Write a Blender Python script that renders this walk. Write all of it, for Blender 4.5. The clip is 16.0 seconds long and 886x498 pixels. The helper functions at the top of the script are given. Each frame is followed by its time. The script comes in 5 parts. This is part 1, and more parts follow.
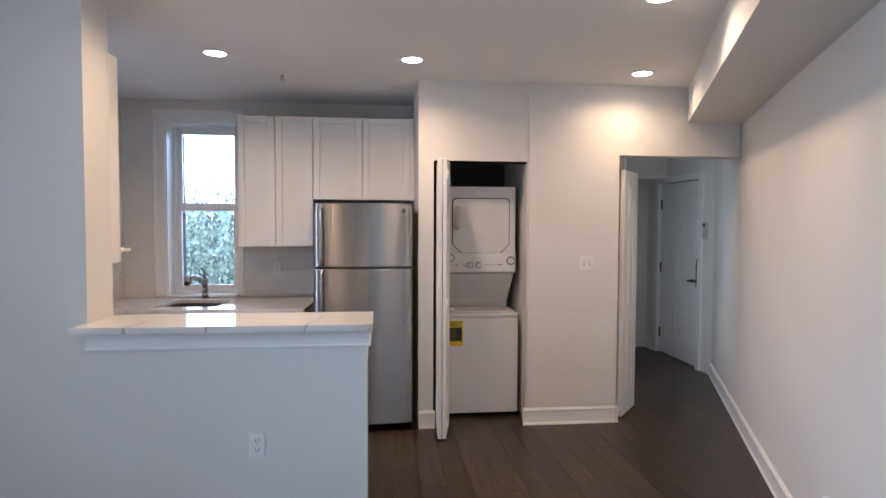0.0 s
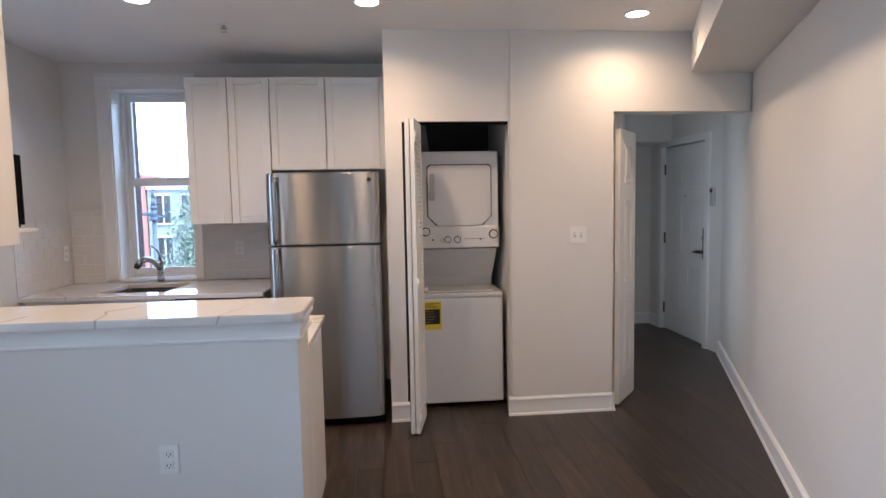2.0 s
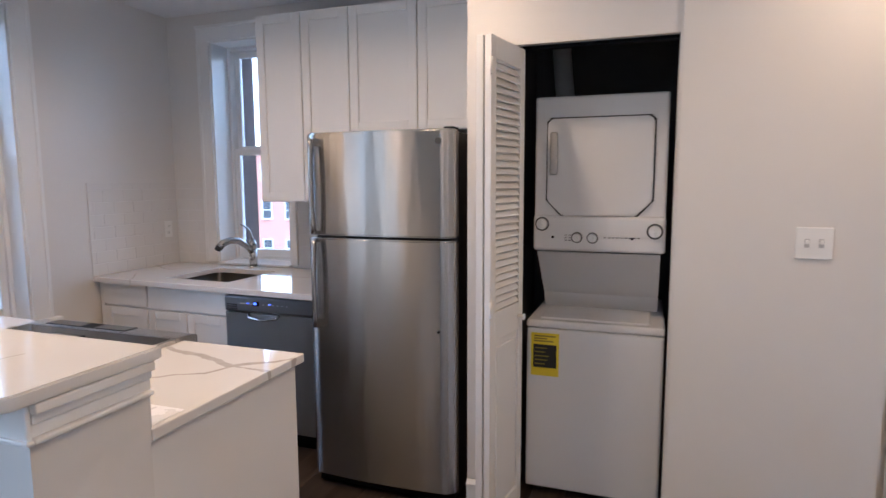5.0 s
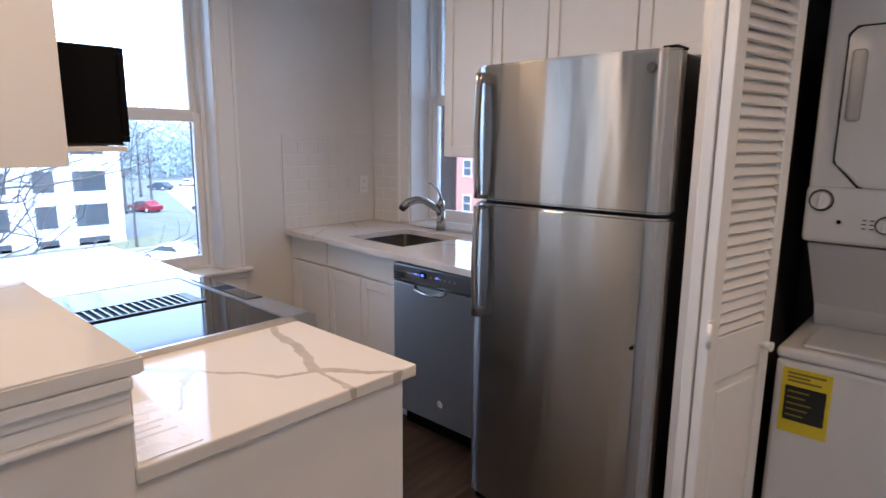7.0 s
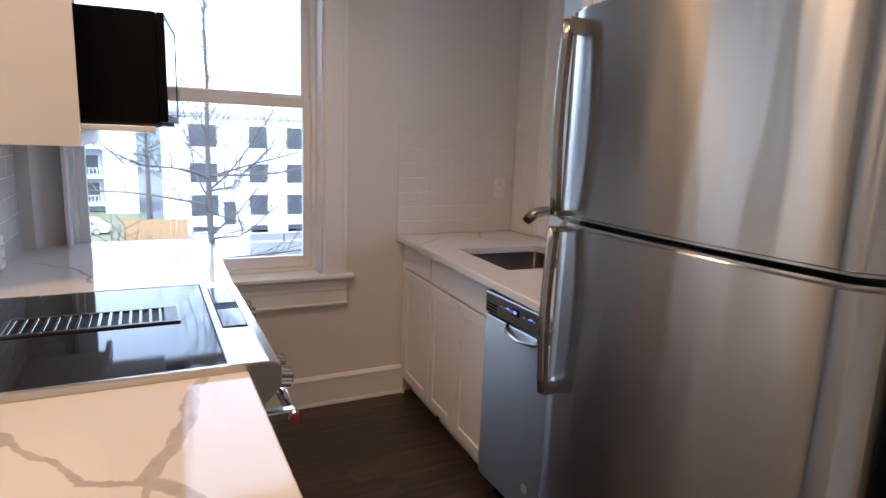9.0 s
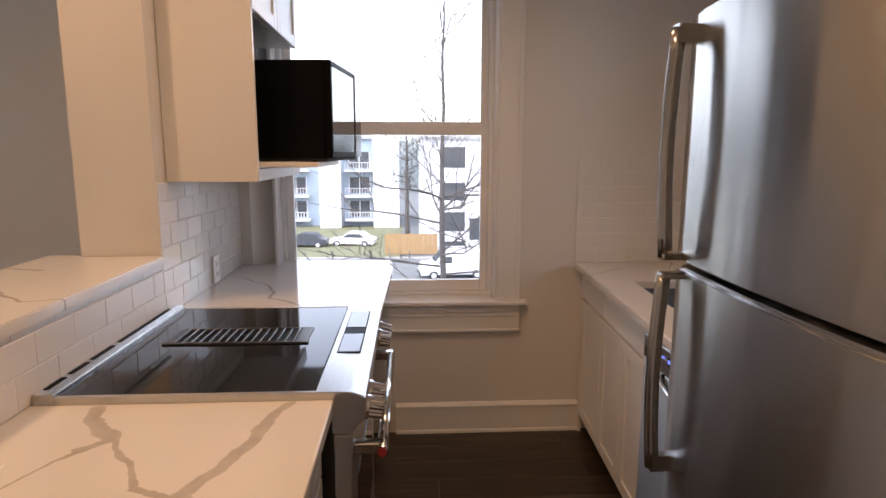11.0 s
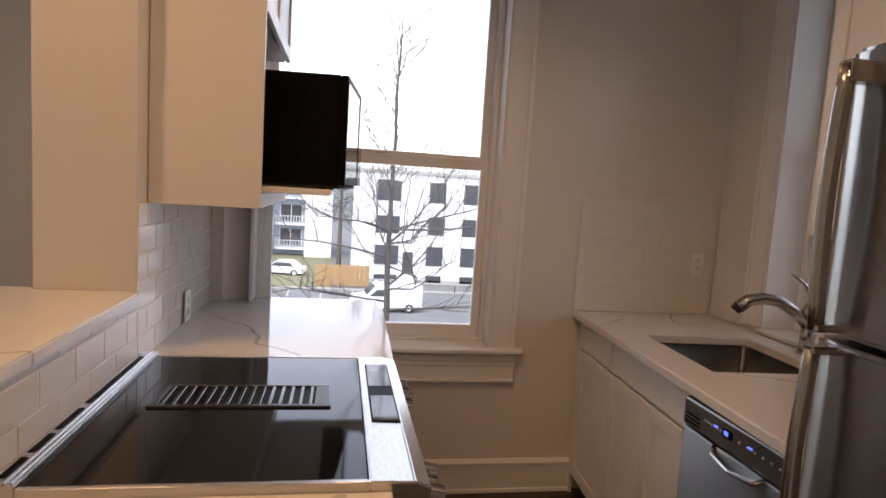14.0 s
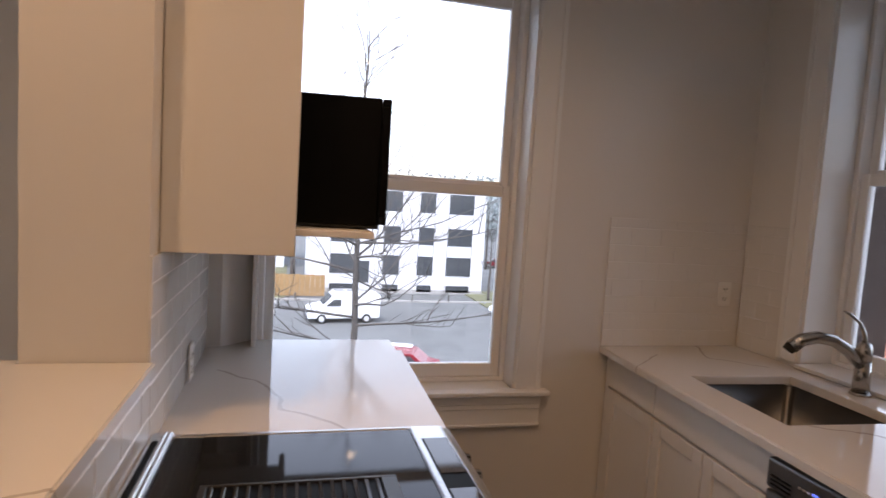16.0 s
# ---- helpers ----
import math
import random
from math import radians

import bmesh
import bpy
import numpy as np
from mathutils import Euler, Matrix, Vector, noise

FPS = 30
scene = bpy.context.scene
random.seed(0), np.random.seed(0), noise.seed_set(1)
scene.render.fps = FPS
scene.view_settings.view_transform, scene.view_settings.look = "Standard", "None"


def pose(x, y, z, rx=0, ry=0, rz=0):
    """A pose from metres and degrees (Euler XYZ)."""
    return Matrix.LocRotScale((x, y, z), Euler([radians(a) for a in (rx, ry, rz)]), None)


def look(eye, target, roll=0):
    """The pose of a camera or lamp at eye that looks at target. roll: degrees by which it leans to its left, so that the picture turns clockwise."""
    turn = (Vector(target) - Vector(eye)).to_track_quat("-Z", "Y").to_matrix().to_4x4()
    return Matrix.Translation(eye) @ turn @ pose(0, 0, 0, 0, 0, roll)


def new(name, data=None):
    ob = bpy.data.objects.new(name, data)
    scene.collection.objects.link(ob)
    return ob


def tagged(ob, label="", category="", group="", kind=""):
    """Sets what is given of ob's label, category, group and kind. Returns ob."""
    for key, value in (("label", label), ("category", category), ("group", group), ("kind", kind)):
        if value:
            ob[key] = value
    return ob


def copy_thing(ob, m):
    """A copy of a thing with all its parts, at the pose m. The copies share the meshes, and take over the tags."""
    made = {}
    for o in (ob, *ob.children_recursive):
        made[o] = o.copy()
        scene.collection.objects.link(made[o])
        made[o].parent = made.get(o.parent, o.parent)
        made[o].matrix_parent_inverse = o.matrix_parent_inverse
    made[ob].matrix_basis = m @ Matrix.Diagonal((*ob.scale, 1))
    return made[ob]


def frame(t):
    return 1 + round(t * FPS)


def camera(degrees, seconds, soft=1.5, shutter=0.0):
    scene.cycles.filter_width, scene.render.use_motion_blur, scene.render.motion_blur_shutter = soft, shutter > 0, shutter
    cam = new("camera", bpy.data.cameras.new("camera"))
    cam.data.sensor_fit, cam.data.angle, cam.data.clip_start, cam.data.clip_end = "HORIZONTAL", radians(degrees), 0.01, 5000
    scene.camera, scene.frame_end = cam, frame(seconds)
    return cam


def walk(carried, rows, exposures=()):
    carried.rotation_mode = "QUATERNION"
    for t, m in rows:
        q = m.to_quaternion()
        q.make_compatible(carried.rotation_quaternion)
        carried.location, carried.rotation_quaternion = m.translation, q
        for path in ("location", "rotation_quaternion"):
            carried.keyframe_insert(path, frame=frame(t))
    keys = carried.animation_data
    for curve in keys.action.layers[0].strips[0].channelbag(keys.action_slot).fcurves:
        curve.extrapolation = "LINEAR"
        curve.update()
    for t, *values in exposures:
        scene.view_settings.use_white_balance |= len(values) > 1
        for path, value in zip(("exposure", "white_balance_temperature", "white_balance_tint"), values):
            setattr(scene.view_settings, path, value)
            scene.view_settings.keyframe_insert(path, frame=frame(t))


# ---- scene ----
cam = camera(74.0, 16.0, shutter=0.3)
PATH = [
    (0.0, pose(0.133, 0.017, 1.566, 87.60, 0, -6.21) @ pose(0, 0, 0, 0, 0, 0.21)),
    (0.5, pose(0.199, 0.078, 1.558, 85.54, 0, -7.36) @ pose(0, 0, 0, 0, 0, -0.33)),
    (1.0, pose(0.288, 0.198, 1.538, 84.82, 0, -8.48) @ pose(0, 0, 0, 0, 0, -0.73)),
    (1.5, pose(0.371, 0.342, 1.536, 85.35, 0, -7.28) @ pose(0, 0, 0, 0, 0, -0.80)),
    (2.0, pose(0.431, 0.482, 1.522, 85.27, 0, -5.38) @ pose(0, 0, 0, 0, 0, -1.06)),
    (2.5, pose(0.511, 0.741, 1.517, 84.60, 0, -4.36) @ pose(0, 0, 0, 0, 0, -0.55)),
    (3.0, pose(0.646, 0.961, 1.491, 84.07, 0, -2.67) @ pose(0, 0, 0, 0, 0, -1.12)),
    (5.5, pose(1.246, 2.211, 1.499, 82.47, 0, 27.03) @ pose(0, 0, 0, 0, 0, -0.03)),
    (6.0, pose(1.268, 2.369, 1.494, 81.29, 0, 34.34) @ pose(0, 0, 0, 0, 0, 0.08)),
    (6.5, pose(1.165, 2.566, 1.459, 80.48, 0, 38.78) @ pose(0, 0, 0, 0, 0, 1.17)),
    (7.0, pose(1.058, 2.728, 1.454, 79.63, 0, 42.50) @ pose(0, 0, 0, 0, 0, 0.56)),
    (7.5, pose(1.001, 2.903, 1.442, 79.06, 0, 47.02) @ pose(0, 0, 0, 0, 0, 0.40)),
    (8.0, pose(0.958, 3.118, 1.449, 78.80, 0, 52.54) @ pose(0, 0, 0, 0, 0, 0.73)),
    (8.5, pose(0.887, 3.305, 1.428, 79.07, 0, 57.68) @ pose(0, 0, 0, 0, 0, 1.75)),
    (9.0, pose(0.815, 3.528, 1.414, 79.59, 0, 63.12) @ pose(0, 0, 0, 0, 0, 2.22)),
    (9.5, pose(0.793, 3.695, 1.420, 80.02, 0, 71.27) @ pose(0, 0, 0, 0, 0, 0.46)),
    (10.0, pose(0.826, 3.810, 1.459, 81.38, 0, 80.12) @ pose(0, 0, 0, 0, 0, 0.29)),
    (12.5, pose(0.746, 3.896, 1.423, 80.37, 0, 88.74) @ pose(0, 0, 0, 0, 0, -0.08)),
    (13.0, pose(0.660, 3.769, 1.390, 81.18, 0, 84.62) @ pose(0, 0, 0, 0, 0, 0.66)),
    (13.5, pose(0.600, 3.637, 1.408, 82.26, 0, 81.55) @ pose(0, 0, 0, 0, 0, 2.41)),
    (14.0, pose(0.552, 3.592, 1.447, 84.25, 0, 79.92) @ pose(0, 0, 0, 0, 0, 3.64)),
    (14.5, pose(0.457, 3.555, 1.477, 85.51, 0, 77.21) @ pose(0, 0, 0, 0, 0, 4.09)),
    (15.0, pose(0.316, 3.510, 1.487, 86.07, 0, 72.70) @ pose(0, 0, 0, 0, 0, 3.83)),
    (15.5, pose(0.254, 3.453, 1.506, 85.65, 0, 72.17) @ pose(0, 0, 0, 0, 0, 3.68)),
    (16.0, pose(0.255, 3.348, 1.522, 85.19, 0, 75.45) @ pose(0, 0, 0, 0, 0, 3.60)),
]
EXPOSURES = [
    (0.0, 2.40, 5350, 10), (3.0, 2.40, 5350, 10), (5.5, 2.38, 5100, 10), (7.0, 2.24, 5250, 11),
    (9.0, 2.10, 5850, 13), (10.0, 1.94, 6550, 17), (12.5, 1.54, 7350, 20), (14.0, 1.45, 7400, 20), (15.0, 1.52, 7150, 19), (16.0, 1.40, 6950, 19),
]
walk(cam, PATH, EXPOSURES)

# ---- world and lights ----
world = bpy.data.worlds.new("overcast_sky")
scene.world = world
world.use_nodes = True
wn = world.node_tree
sky = wn.nodes.new("ShaderNodeTexSky")
sky.sky_type = "NISHITA"
sky.sun_disc = False
sky.sun_elevation = radians(57)
sky.sun_rotation = radians(124)
sky.air_density, sky.dust_density, sky.ozone_density = 1.3, 1.6, 1.5
# bright cloud cover: the sky loses most of its colour and keeps a cool cast
grey = wn.nodes.new("ShaderNodeHueSaturation")
grey.inputs["Saturation"].default_value = 0.35
cool = wn.nodes.new("ShaderNodeMix")
cool.data_type, cool.blend_type = "RGBA", "MULTIPLY"
cool.inputs[0].default_value = 1.0
cool.inputs[7].default_value = (1.42, 1.62, 1.88, 1)
wn.links.new(sky.outputs[0], grey.inputs["Color"])
wn.links.new(grey.outputs[0], cool.inputs[6])
wn.links.new(cool.outputs[2], wn.nodes["Background"].inputs[0])
wn.nodes["Background"].inputs[1].default_value = 0.15


def lamp(name, kind, m, power, color):
    data = bpy.data.lights.new(name, kind)
    data.energy, data.color = power, color
    ob = new(name, data)
    ob.matrix_world = m
    return ob


sun = lamp("sun", "SUN", look((6, -4, 14), (0, 0, 0)), 0.5, (1.0, 0.97, 0.92))
sun.data.angle = radians(15)
WARM = (1.0, 0.60, 0.30)
CANS = [(-0.90, 3.93), (0.35, 3.93), (2.00, 4.08), (1.46, 2.72), (-0.57, 2.74)]
CEIL = 2.65
for cx, cy in CANS:
    ob = lamp("can_lamp", "AREA", pose(cx, cy, CEIL - 0.012), 1.45 if cx > 1.9 else 1.85, WARM)
    ob.data.shape, ob.data.size = "DISK", 0.12
    ob.data.spread = radians(150)
# daylight fill added in the opening of the living room's assumed, unseen second west window
ob = lamp("assumed_window_fill", "AREA", look((-2.16, -0.82, 1.55), (3, -0.2, 1.3)), 4.0, (1.0, 0.95, 0.88))
ob.data.shape, ob.data.size, ob.data.size_y = "RECTANGLE", 1.4, 1.7
ob.data.spread = radians(156)
# and of the first, nearer the kitchen
ob = lamp("front_window_daylight", "AREA", look((-2.16, 1.035, 1.55), (3, 1.8, 1.2)), 2.4, (0.95, 0.98, 1.0))
ob.data.shape, ob.data.size, ob.data.size_y = "RECTANGLE", 1.2, 1.7
# fill lamp added for the hall, in an assumed doorway on its west side
ob = lamp("hall_fill_lamp", "AREA", look((2.27, 5.12, 1.25), (3.5, 6.3, 1.1)), 1.0, (1.0, 0.98, 0.92))
ob.data.shape, ob.data.size, ob.data.size_y = "RECTANGLE", 0.6, 1.7

# ---- materials ----
class Nodes:
    def __init__(self, name, color=(0.8, 0.8, 0.8), rough=0.5, metal=0.0):
        self.m = bpy.data.materials.new(name)
        self.m.use_nodes = True
        self.t = self.m.node_tree
        self.b = self.t.nodes["Principled BSDF"]
        self.b.inputs["Base Color"].default_value = (*color, 1)
        self.b.inputs["Roughness"].default_value = rough
        self.b.inputs["Metallic"].default_value = metal

    def add(self, kind, **inputs):
        n = self.t.nodes.new("ShaderNode" + kind)
        for k, v in inputs.items():
            n.inputs[k.replace("_", " ")].default_value = v
        return n

    def link(self, a, b):
        self.t.links.new(a, b)

    def coords(self, scale=(1, 1, 1), rot=(0, 0, 0)):
        g = self.add("NewGeometry")
        mp = self.add("Mapping")
        mp.inputs["Scale"].default_value = scale
        mp.inputs["Rotation"].default_value = rot
        self.link(g.outputs["Position"], mp.inputs["Vector"])
        return mp.outputs[0]

    def noise(self, vec, scale, detail=3, rough=0.5, dist=0.0):
        n = self.add("TexNoise", Scale=scale, Detail=detail, Roughness=rough, Distortion=dist)
        self.link(vec, n.inputs["Vector"])
        return n.outputs[0]

    def ramp(self, fac, *stops):
        n = self.add("ValToRGB")
        e = n.color_ramp.elements
        while len(e) < len(stops):
            e.new(0.5)
        for el, (p, c) in zip(e, stops):
            el.position = p
            el.color = (*c, 1) if len(c) == 3 else c
        self.link(fac, n.inputs[0])
        return n.outputs[0]

    def mix(self, fac, a, b, mode="MIX"):
        n = self.add("Mix")
        n.data_type, n.blend_type = "RGBA", mode
        for sock, v in ((n.inputs[0], fac), (n.inputs[6], a), (n.inputs[7], b)):
            if hasattr(v, "links"):
                self.link(v, sock)
            elif isinstance(v, tuple):
                sock.default_value = (*v, 1)
            else:
                sock.default_value = v
        return n.outputs[2]

    def bump(self, height, strength=0.1, distance=0.002):
        n = self.add("Bump", Strength=strength, Distance=distance)
        self.link(height, n.inputs["Height"])
        self.link(n.outputs[0], self.b.inputs["Normal"])

    def color(self, sock):
        self.link(sock, self.b.inputs["Base Color"])

    def rough(self, sock):
        self.link(sock, self.b.inputs["Roughness"])

    def span(self, fac, lo, hi):
        n = self.add("MapRange")
        n.inputs["To Min"].default_value, n.inputs["To Max"].default_value = lo, hi
        self.link(fac, n.inputs["Value"])
        return n.outputs[0]


def painted(name, color, rough, grain=260, vary=0.03, bump=0.06):
    n = Nodes(name, color, rough)
    v = n.coords()
    big = n.noise(v, 1.3, 4)
    dark = tuple(c * (1 - vary) for c in color)
    n.color(n.mix(big, dark, tuple(min(1, c * (1 + vary)) for c in color)))
    n.rough(n.span(n.noise(v, 6, 3), rough - 0.06, rough + 0.06))
    n.bump(n.noise(v, grain, 2), bump, 0.001)
    return n.m


def plain(name, color, rough=0.5, metal=0.0, grain=90, vary=0.06):
    n = Nodes(name, color, rough, metal)
    v = n.coords()
    n.color(n.mix(n.noise(v, grain, 3), tuple(c * (1 - vary) for c in color), tuple(min(1, c * (1 + vary)) for c in color)))
    n.rough(n.span(n.noise(v, 9, 3), max(0.02, rough - 0.05), rough + 0.05))
    return n.m


def steel(name, color, rough, stretch, strength=0.05, dark=0.9, aniso=0.0, ripple=5.0, spread=0.075):
    n = Nodes(name, color, rough, 1.0)
    v = n.coords(stretch)
    g = n.noise(v, 60, 4, 0.65)
    n.color(n.mix(g, tuple(c * dark for c in color), color))
    n.rough(n.span(g, rough - spread, rough + spread))
    wave = n.noise(n.coords((1.0, 1.0, 0.10)), ripple, 2)
    add = n.add("Math")
    n.link(n.span(g, 0, 0.00008 / strength), add.inputs[0])
    n.link(n.span(wave, 0, 1.0), add.inputs[1])
    n.bump(add.outputs[0], strength, 0.01)
    if aniso:
        tg = n.add("Tangent")
        tg.direction_type, tg.axis = "RADIAL", "Z"
        n.link(tg.outputs[0], n.b.inputs["Tangent"])
        n.b.inputs["Anisotropic"].default_value = aniso
        n.b.inputs["Anisotropic Rotation"].default_value = 0.25
    return n.m


VEINS = (  # x, y to x, y and half width, over all the slabs
    (-0.43, 3.19, -0.368, 3.22, 0.026), (-0.368, 3.22, -0.293, 3.302, 0.030), (-0.293, 3.302, -0.20, 3.365, 0.014), (-0.20, 3.365, -0.113, 3.425, 0.010), (-0.113, 3.425, -0.071, 3.488, 0.013),
    (-0.285, 3.306, -0.235, 3.253, 0.016), (-0.235, 3.253, -0.108, 3.18, 0.007),
    (-0.43, 3.60, -0.279, 3.562, 0.022), (-0.279, 3.562, -0.159, 3.533, 0.027), (-0.159, 3.533, -0.08, 3.493, 0.026), (-0.08, 3.493, 0.10, 3.486, 0.011), (-0.08, 3.495, 0.0, 3.558, 0.026), (0.0, 3.558, 0.099, 3.653, 0.018),
    (-0.62, 2.65, -0.66, 2.84, 0.009), (-0.66, 2.84, -0.55, 2.96, 0.012), (-0.55, 2.96, -0.60, 3.11, 0.008), (-0.98, 2.65, -0.93, 2.80, 0.014), (-0.20, 2.66, -0.14, 2.90, 0.006),
    (-1.24, 3.52, -1.42, 3.34, 0.012), (-1.42, 3.34, -1.60, 3.30, 0.014), (-1.60, 3.30, -1.80, 3.12, 0.008),
    (-2.09, 5.22, -1.90, 5.12, 0.010), (-1.90, 5.12, -1.75, 5.30, 0.008), (-1.20, 4.85, -1.05, 5.05, 0.009), (-1.05, 5.05, -0.80, 5.12, 0.011), (-0.80, 5.12, -0.62, 5.40, 0.007), (-1.75, 4.66, -1.95, 4.90, 0.006),
)


def quartz():
    n = Nodes("white_veined_quartz", (0.80, 0.78, 0.75), 0.12)
    v = n.coords()
    base = n.mix(n.noise(v, 3.2, 5), (0.66, 0.645, 0.62), (0.72, 0.705, 0.68))
    wob = n.add("TexNoise", Scale=7.0, Detail=4.0)
    n.link(v, wob.inputs["Vector"])
    wv = n.add("VectorMath")
    wv.operation = "MULTIPLY_ADD"
    n.link(wob.outputs["Color"], wv.inputs[0])
    wv.inputs[1].default_value = (0.085, 0.085, 0.0)
    n.link(v, wv.inputs[2])
    sh = n.add("VectorMath")
    sh.operation = "MULTIPLY"
    sh.inputs[1].default_value = (1, 1, 0)
    n.link(wv.outputs[0], sh.inputs[0])
    p = sh.outputs[0]

    def vec(op, a, b):
        q = n.add("VectorMath")
        q.operation = op
        for sock, val in ((q.inputs[0], a), (q.inputs[1], b)):
            if hasattr(val, "links"):
                n.link(val, sock)
            else:
                sock.default_value = val
        return q

    def num(op, a, b, clamp=False):
        q = n.add("Math")
        q.operation, q.use_clamp = op, clamp
        for sock, val in ((q.inputs[0], a), (q.inputs[1], b)):
            if hasattr(val, "links"):
                n.link(val, sock)
            else:
                sock.default_value = val
        return q.outputs[0]
    total = None
    for ax, ay, bx, by, w in VEINS:
        a = Vector((ax + 0.05, ay + 0.05, 0))
        d = Vector((bx - ax, by - ay, 0))
        rel = vec("SUBTRACT", p, a).outputs[0]
        s = num("MULTIPLY", vec("DOT_PRODUCT", rel, d).outputs["Value"], 1 / d.length_squared, True)
        sc = n.add("VectorMath")
        sc.operation = "SCALE"
        sc.inputs[0].default_value = d
        n.link(s, sc.inputs["Scale"])
        dist = vec("DISTANCE", rel, sc.outputs[0]).outputs["Value"]
        m = num("SUBTRACT", 1.0, num("DIVIDE", dist, w * 0.62), True)
        total = m if total is None else num("MAXIMUM", total, m)
    soft = n.ramp(total, (0.0, (0, 0, 0)), (0.16, (0.85, 0.85, 0.85)), (0.5, (0.98, 0.98, 0.98)))
    fade = n.span(n.noise(v, 12, 3), 0.35, 1.15)
    amount = num("MULTIPLY", soft, fade, True)
    tint = n.mix(n.noise(v, 40, 3), (0.30, 0.27, 0.24), (0.46, 0.42, 0.38))
    n.color(n.mix(amount, base, tint))
    n.rough(n.span(n.noise(v, 20, 3), 0.04, 0.10))
    return n.m


def floor_wood():
    n = Nodes("dark_stained_oak", (0.06, 0.04, 0.03), 0.36)
    info = n.add("ObjectInfo")
    v0 = n.coords((11.0, 0.9, 1.0))
    off = n.add("VectorMath")
    off.operation = "ADD"
    mul = n.add("Math")
    mul.operation = "MULTIPLY"
    mul.inputs[1].default_value = 37.0
    n.link(info.outputs["Random"], mul.inputs[0])
    n.link(v0, off.inputs[0])
    n.link(mul.outputs[0], off.inputs[1])
    g = n.noise(off.outputs[0], 2.4, 6, 0.62, 0.6)
    fine = n.noise(off.outputs[0], 14, 4, 0.7)
    c = n.ramp(g, (0.30, (0.010, 0.007, 0.005)), (0.5, (0.040, 0.028, 0.021)), (0.72, (0.098, 0.072, 0.056)))
    c = n.mix(n.span(fine, 0.0, 0.35), c, (0.042, 0.030, 0.022))
    tone = n.mix(info.outputs["Random"], (0.70, 0.70, 0.72), (1.20, 1.17, 1.12))
    n.color(n.mix(1.0, c, tone, "MULTIPLY"))
    n.rough(n.span(g, 0.24, 0.42))
    n.bump(fine, 0.12, 0.001)
    return n.m


def glass(name, tint=(1, 1, 1), rough=0.0):
    n = Nodes(name, tint, rough)
    tr = n.add("BsdfTransparent")
    gl = n.add("BsdfGlossy", Roughness=rough)
    fr = n.add("Fresnel", IOR=1.45)
    mx = n.add("MixShader")
    n.link(fr.outputs[0], mx.inputs[0])
    n.link(tr.outputs[0], mx.inputs[1])
    n.link(gl.outputs[0], mx.inputs[2])
    n.link(mx.outputs[0], n.t.nodes["Material Output"].inputs["Surface"])
    return n.m


def glow(name, color, strength):
    n = Nodes(name, color, 0.4)
    n.b.inputs["Emission Color"].default_value = (*color, 1)
    n.b.inputs["Emission Strength"].default_value = strength
    return n.m


WALL = painted("warm_white_wall_paint", (0.71, 0.69, 0.66), 0.62)
CEILING = painted("white_ceiling_paint", (0.80, 0.795, 0.785), 0.8)
TRIM = painted("white_trim_enamel", (0.80, 0.80, 0.79), 0.33, 120, 0.02, 0.03)
CABINET = painted("white_cabinet_lacquer", (0.76, 0.745, 0.72), 0.36, 160, 0.015, 0.02)
DOORPAINT = painted("white_door_paint", (0.78, 0.78, 0.77), 0.4, 140, 0.02, 0.04)
VINYL = painted("white_window_vinyl", (0.86, 0.86, 0.855), 0.35, 140, 0.015, 0.02)
ENAMEL = painted("white_appliance_enamel", (0.78, 0.78, 0.78), 0.24, 300, 0.01, 0.02)
PLASTIC = painted("white_plastic", (0.80, 0.80, 0.78), 0.35, 300, 0.01, 0.02)
GREYPLASTIC = plain("light_grey_plastic", (0.48, 0.48, 0.48), 0.4)
FRIDGE = steel("brushed_fridge_steel", (0.42, 0.405, 0.385), 0.25, (0.6, 0.6, 40), 0.34, 0.97, 1.0, 8.0, 0.02)
STEEL = steel("brushed_steel", (0.62, 0.615, 0.61), 0.28, (1.2, 40, 40), 0.02)
HANDLE = steel("satin_handle_steel", (0.40, 0.385, 0.365), 0.22, (40, 40, 1.2), 0.01)
STEELV = steel("dishwasher_steel", (0.42, 0.415, 0.40), 0.34, (0.6, 0.6, 40), 0.004, aniso=1.0)
SINKSTEEL = steel("sink_steel", (0.20, 0.195, 0.19), 0.42, (3, 30, 30), 0.02)
CHROME = plain("polished_steel", (0.62, 0.61, 0.60), 0.12, 1.0)
NICKEL = plain("brushed_nickel", (0.50, 0.49, 0.47), 0.24, 1.0)
BLACKGLASS = plain("black_ceramic_glass", (0.006, 0.006, 0.007), 0.035)
BLACKGLASS.node_tree.nodes["Principled BSDF"].inputs["Specular IOR Level"].default_value = 0.34
MIRRORGLASS = plain("reflective_dark_glass", (0.03, 0.032, 0.035), 0.03)
MIRRORGLASS.node_tree.nodes["Principled BSDF"].inputs["Specular IOR Level"].default_value = 1.0
BLACK = plain("black_plastic", (0.0022, 0.0024, 0.003), 0.5)
BLACK.node_tree.nodes["Principled BSDF"].inputs["Specular IOR Level"].default_value = 0.08
BLACKSIDE = plain("black_textured_steel", (0.010, 0.010, 0.011), 0.5)
DARKIRON = plain("black_cast_grille", (0.015, 0.015, 0.016), 0.35)
GRILLEBAR = plain("glossy_black_bar", (0.02, 0.02, 0.021), 0.10)
BRONZE = plain("dark_bronze_hardware", (0.09, 0.075, 0.06), 0.34, 0.9)
RUBBER = plain("dark_rubber", (0.02, 0.02, 0.02), 0.7)
QUARTZ = quartz()
FLOORWOOD = floor_wood()
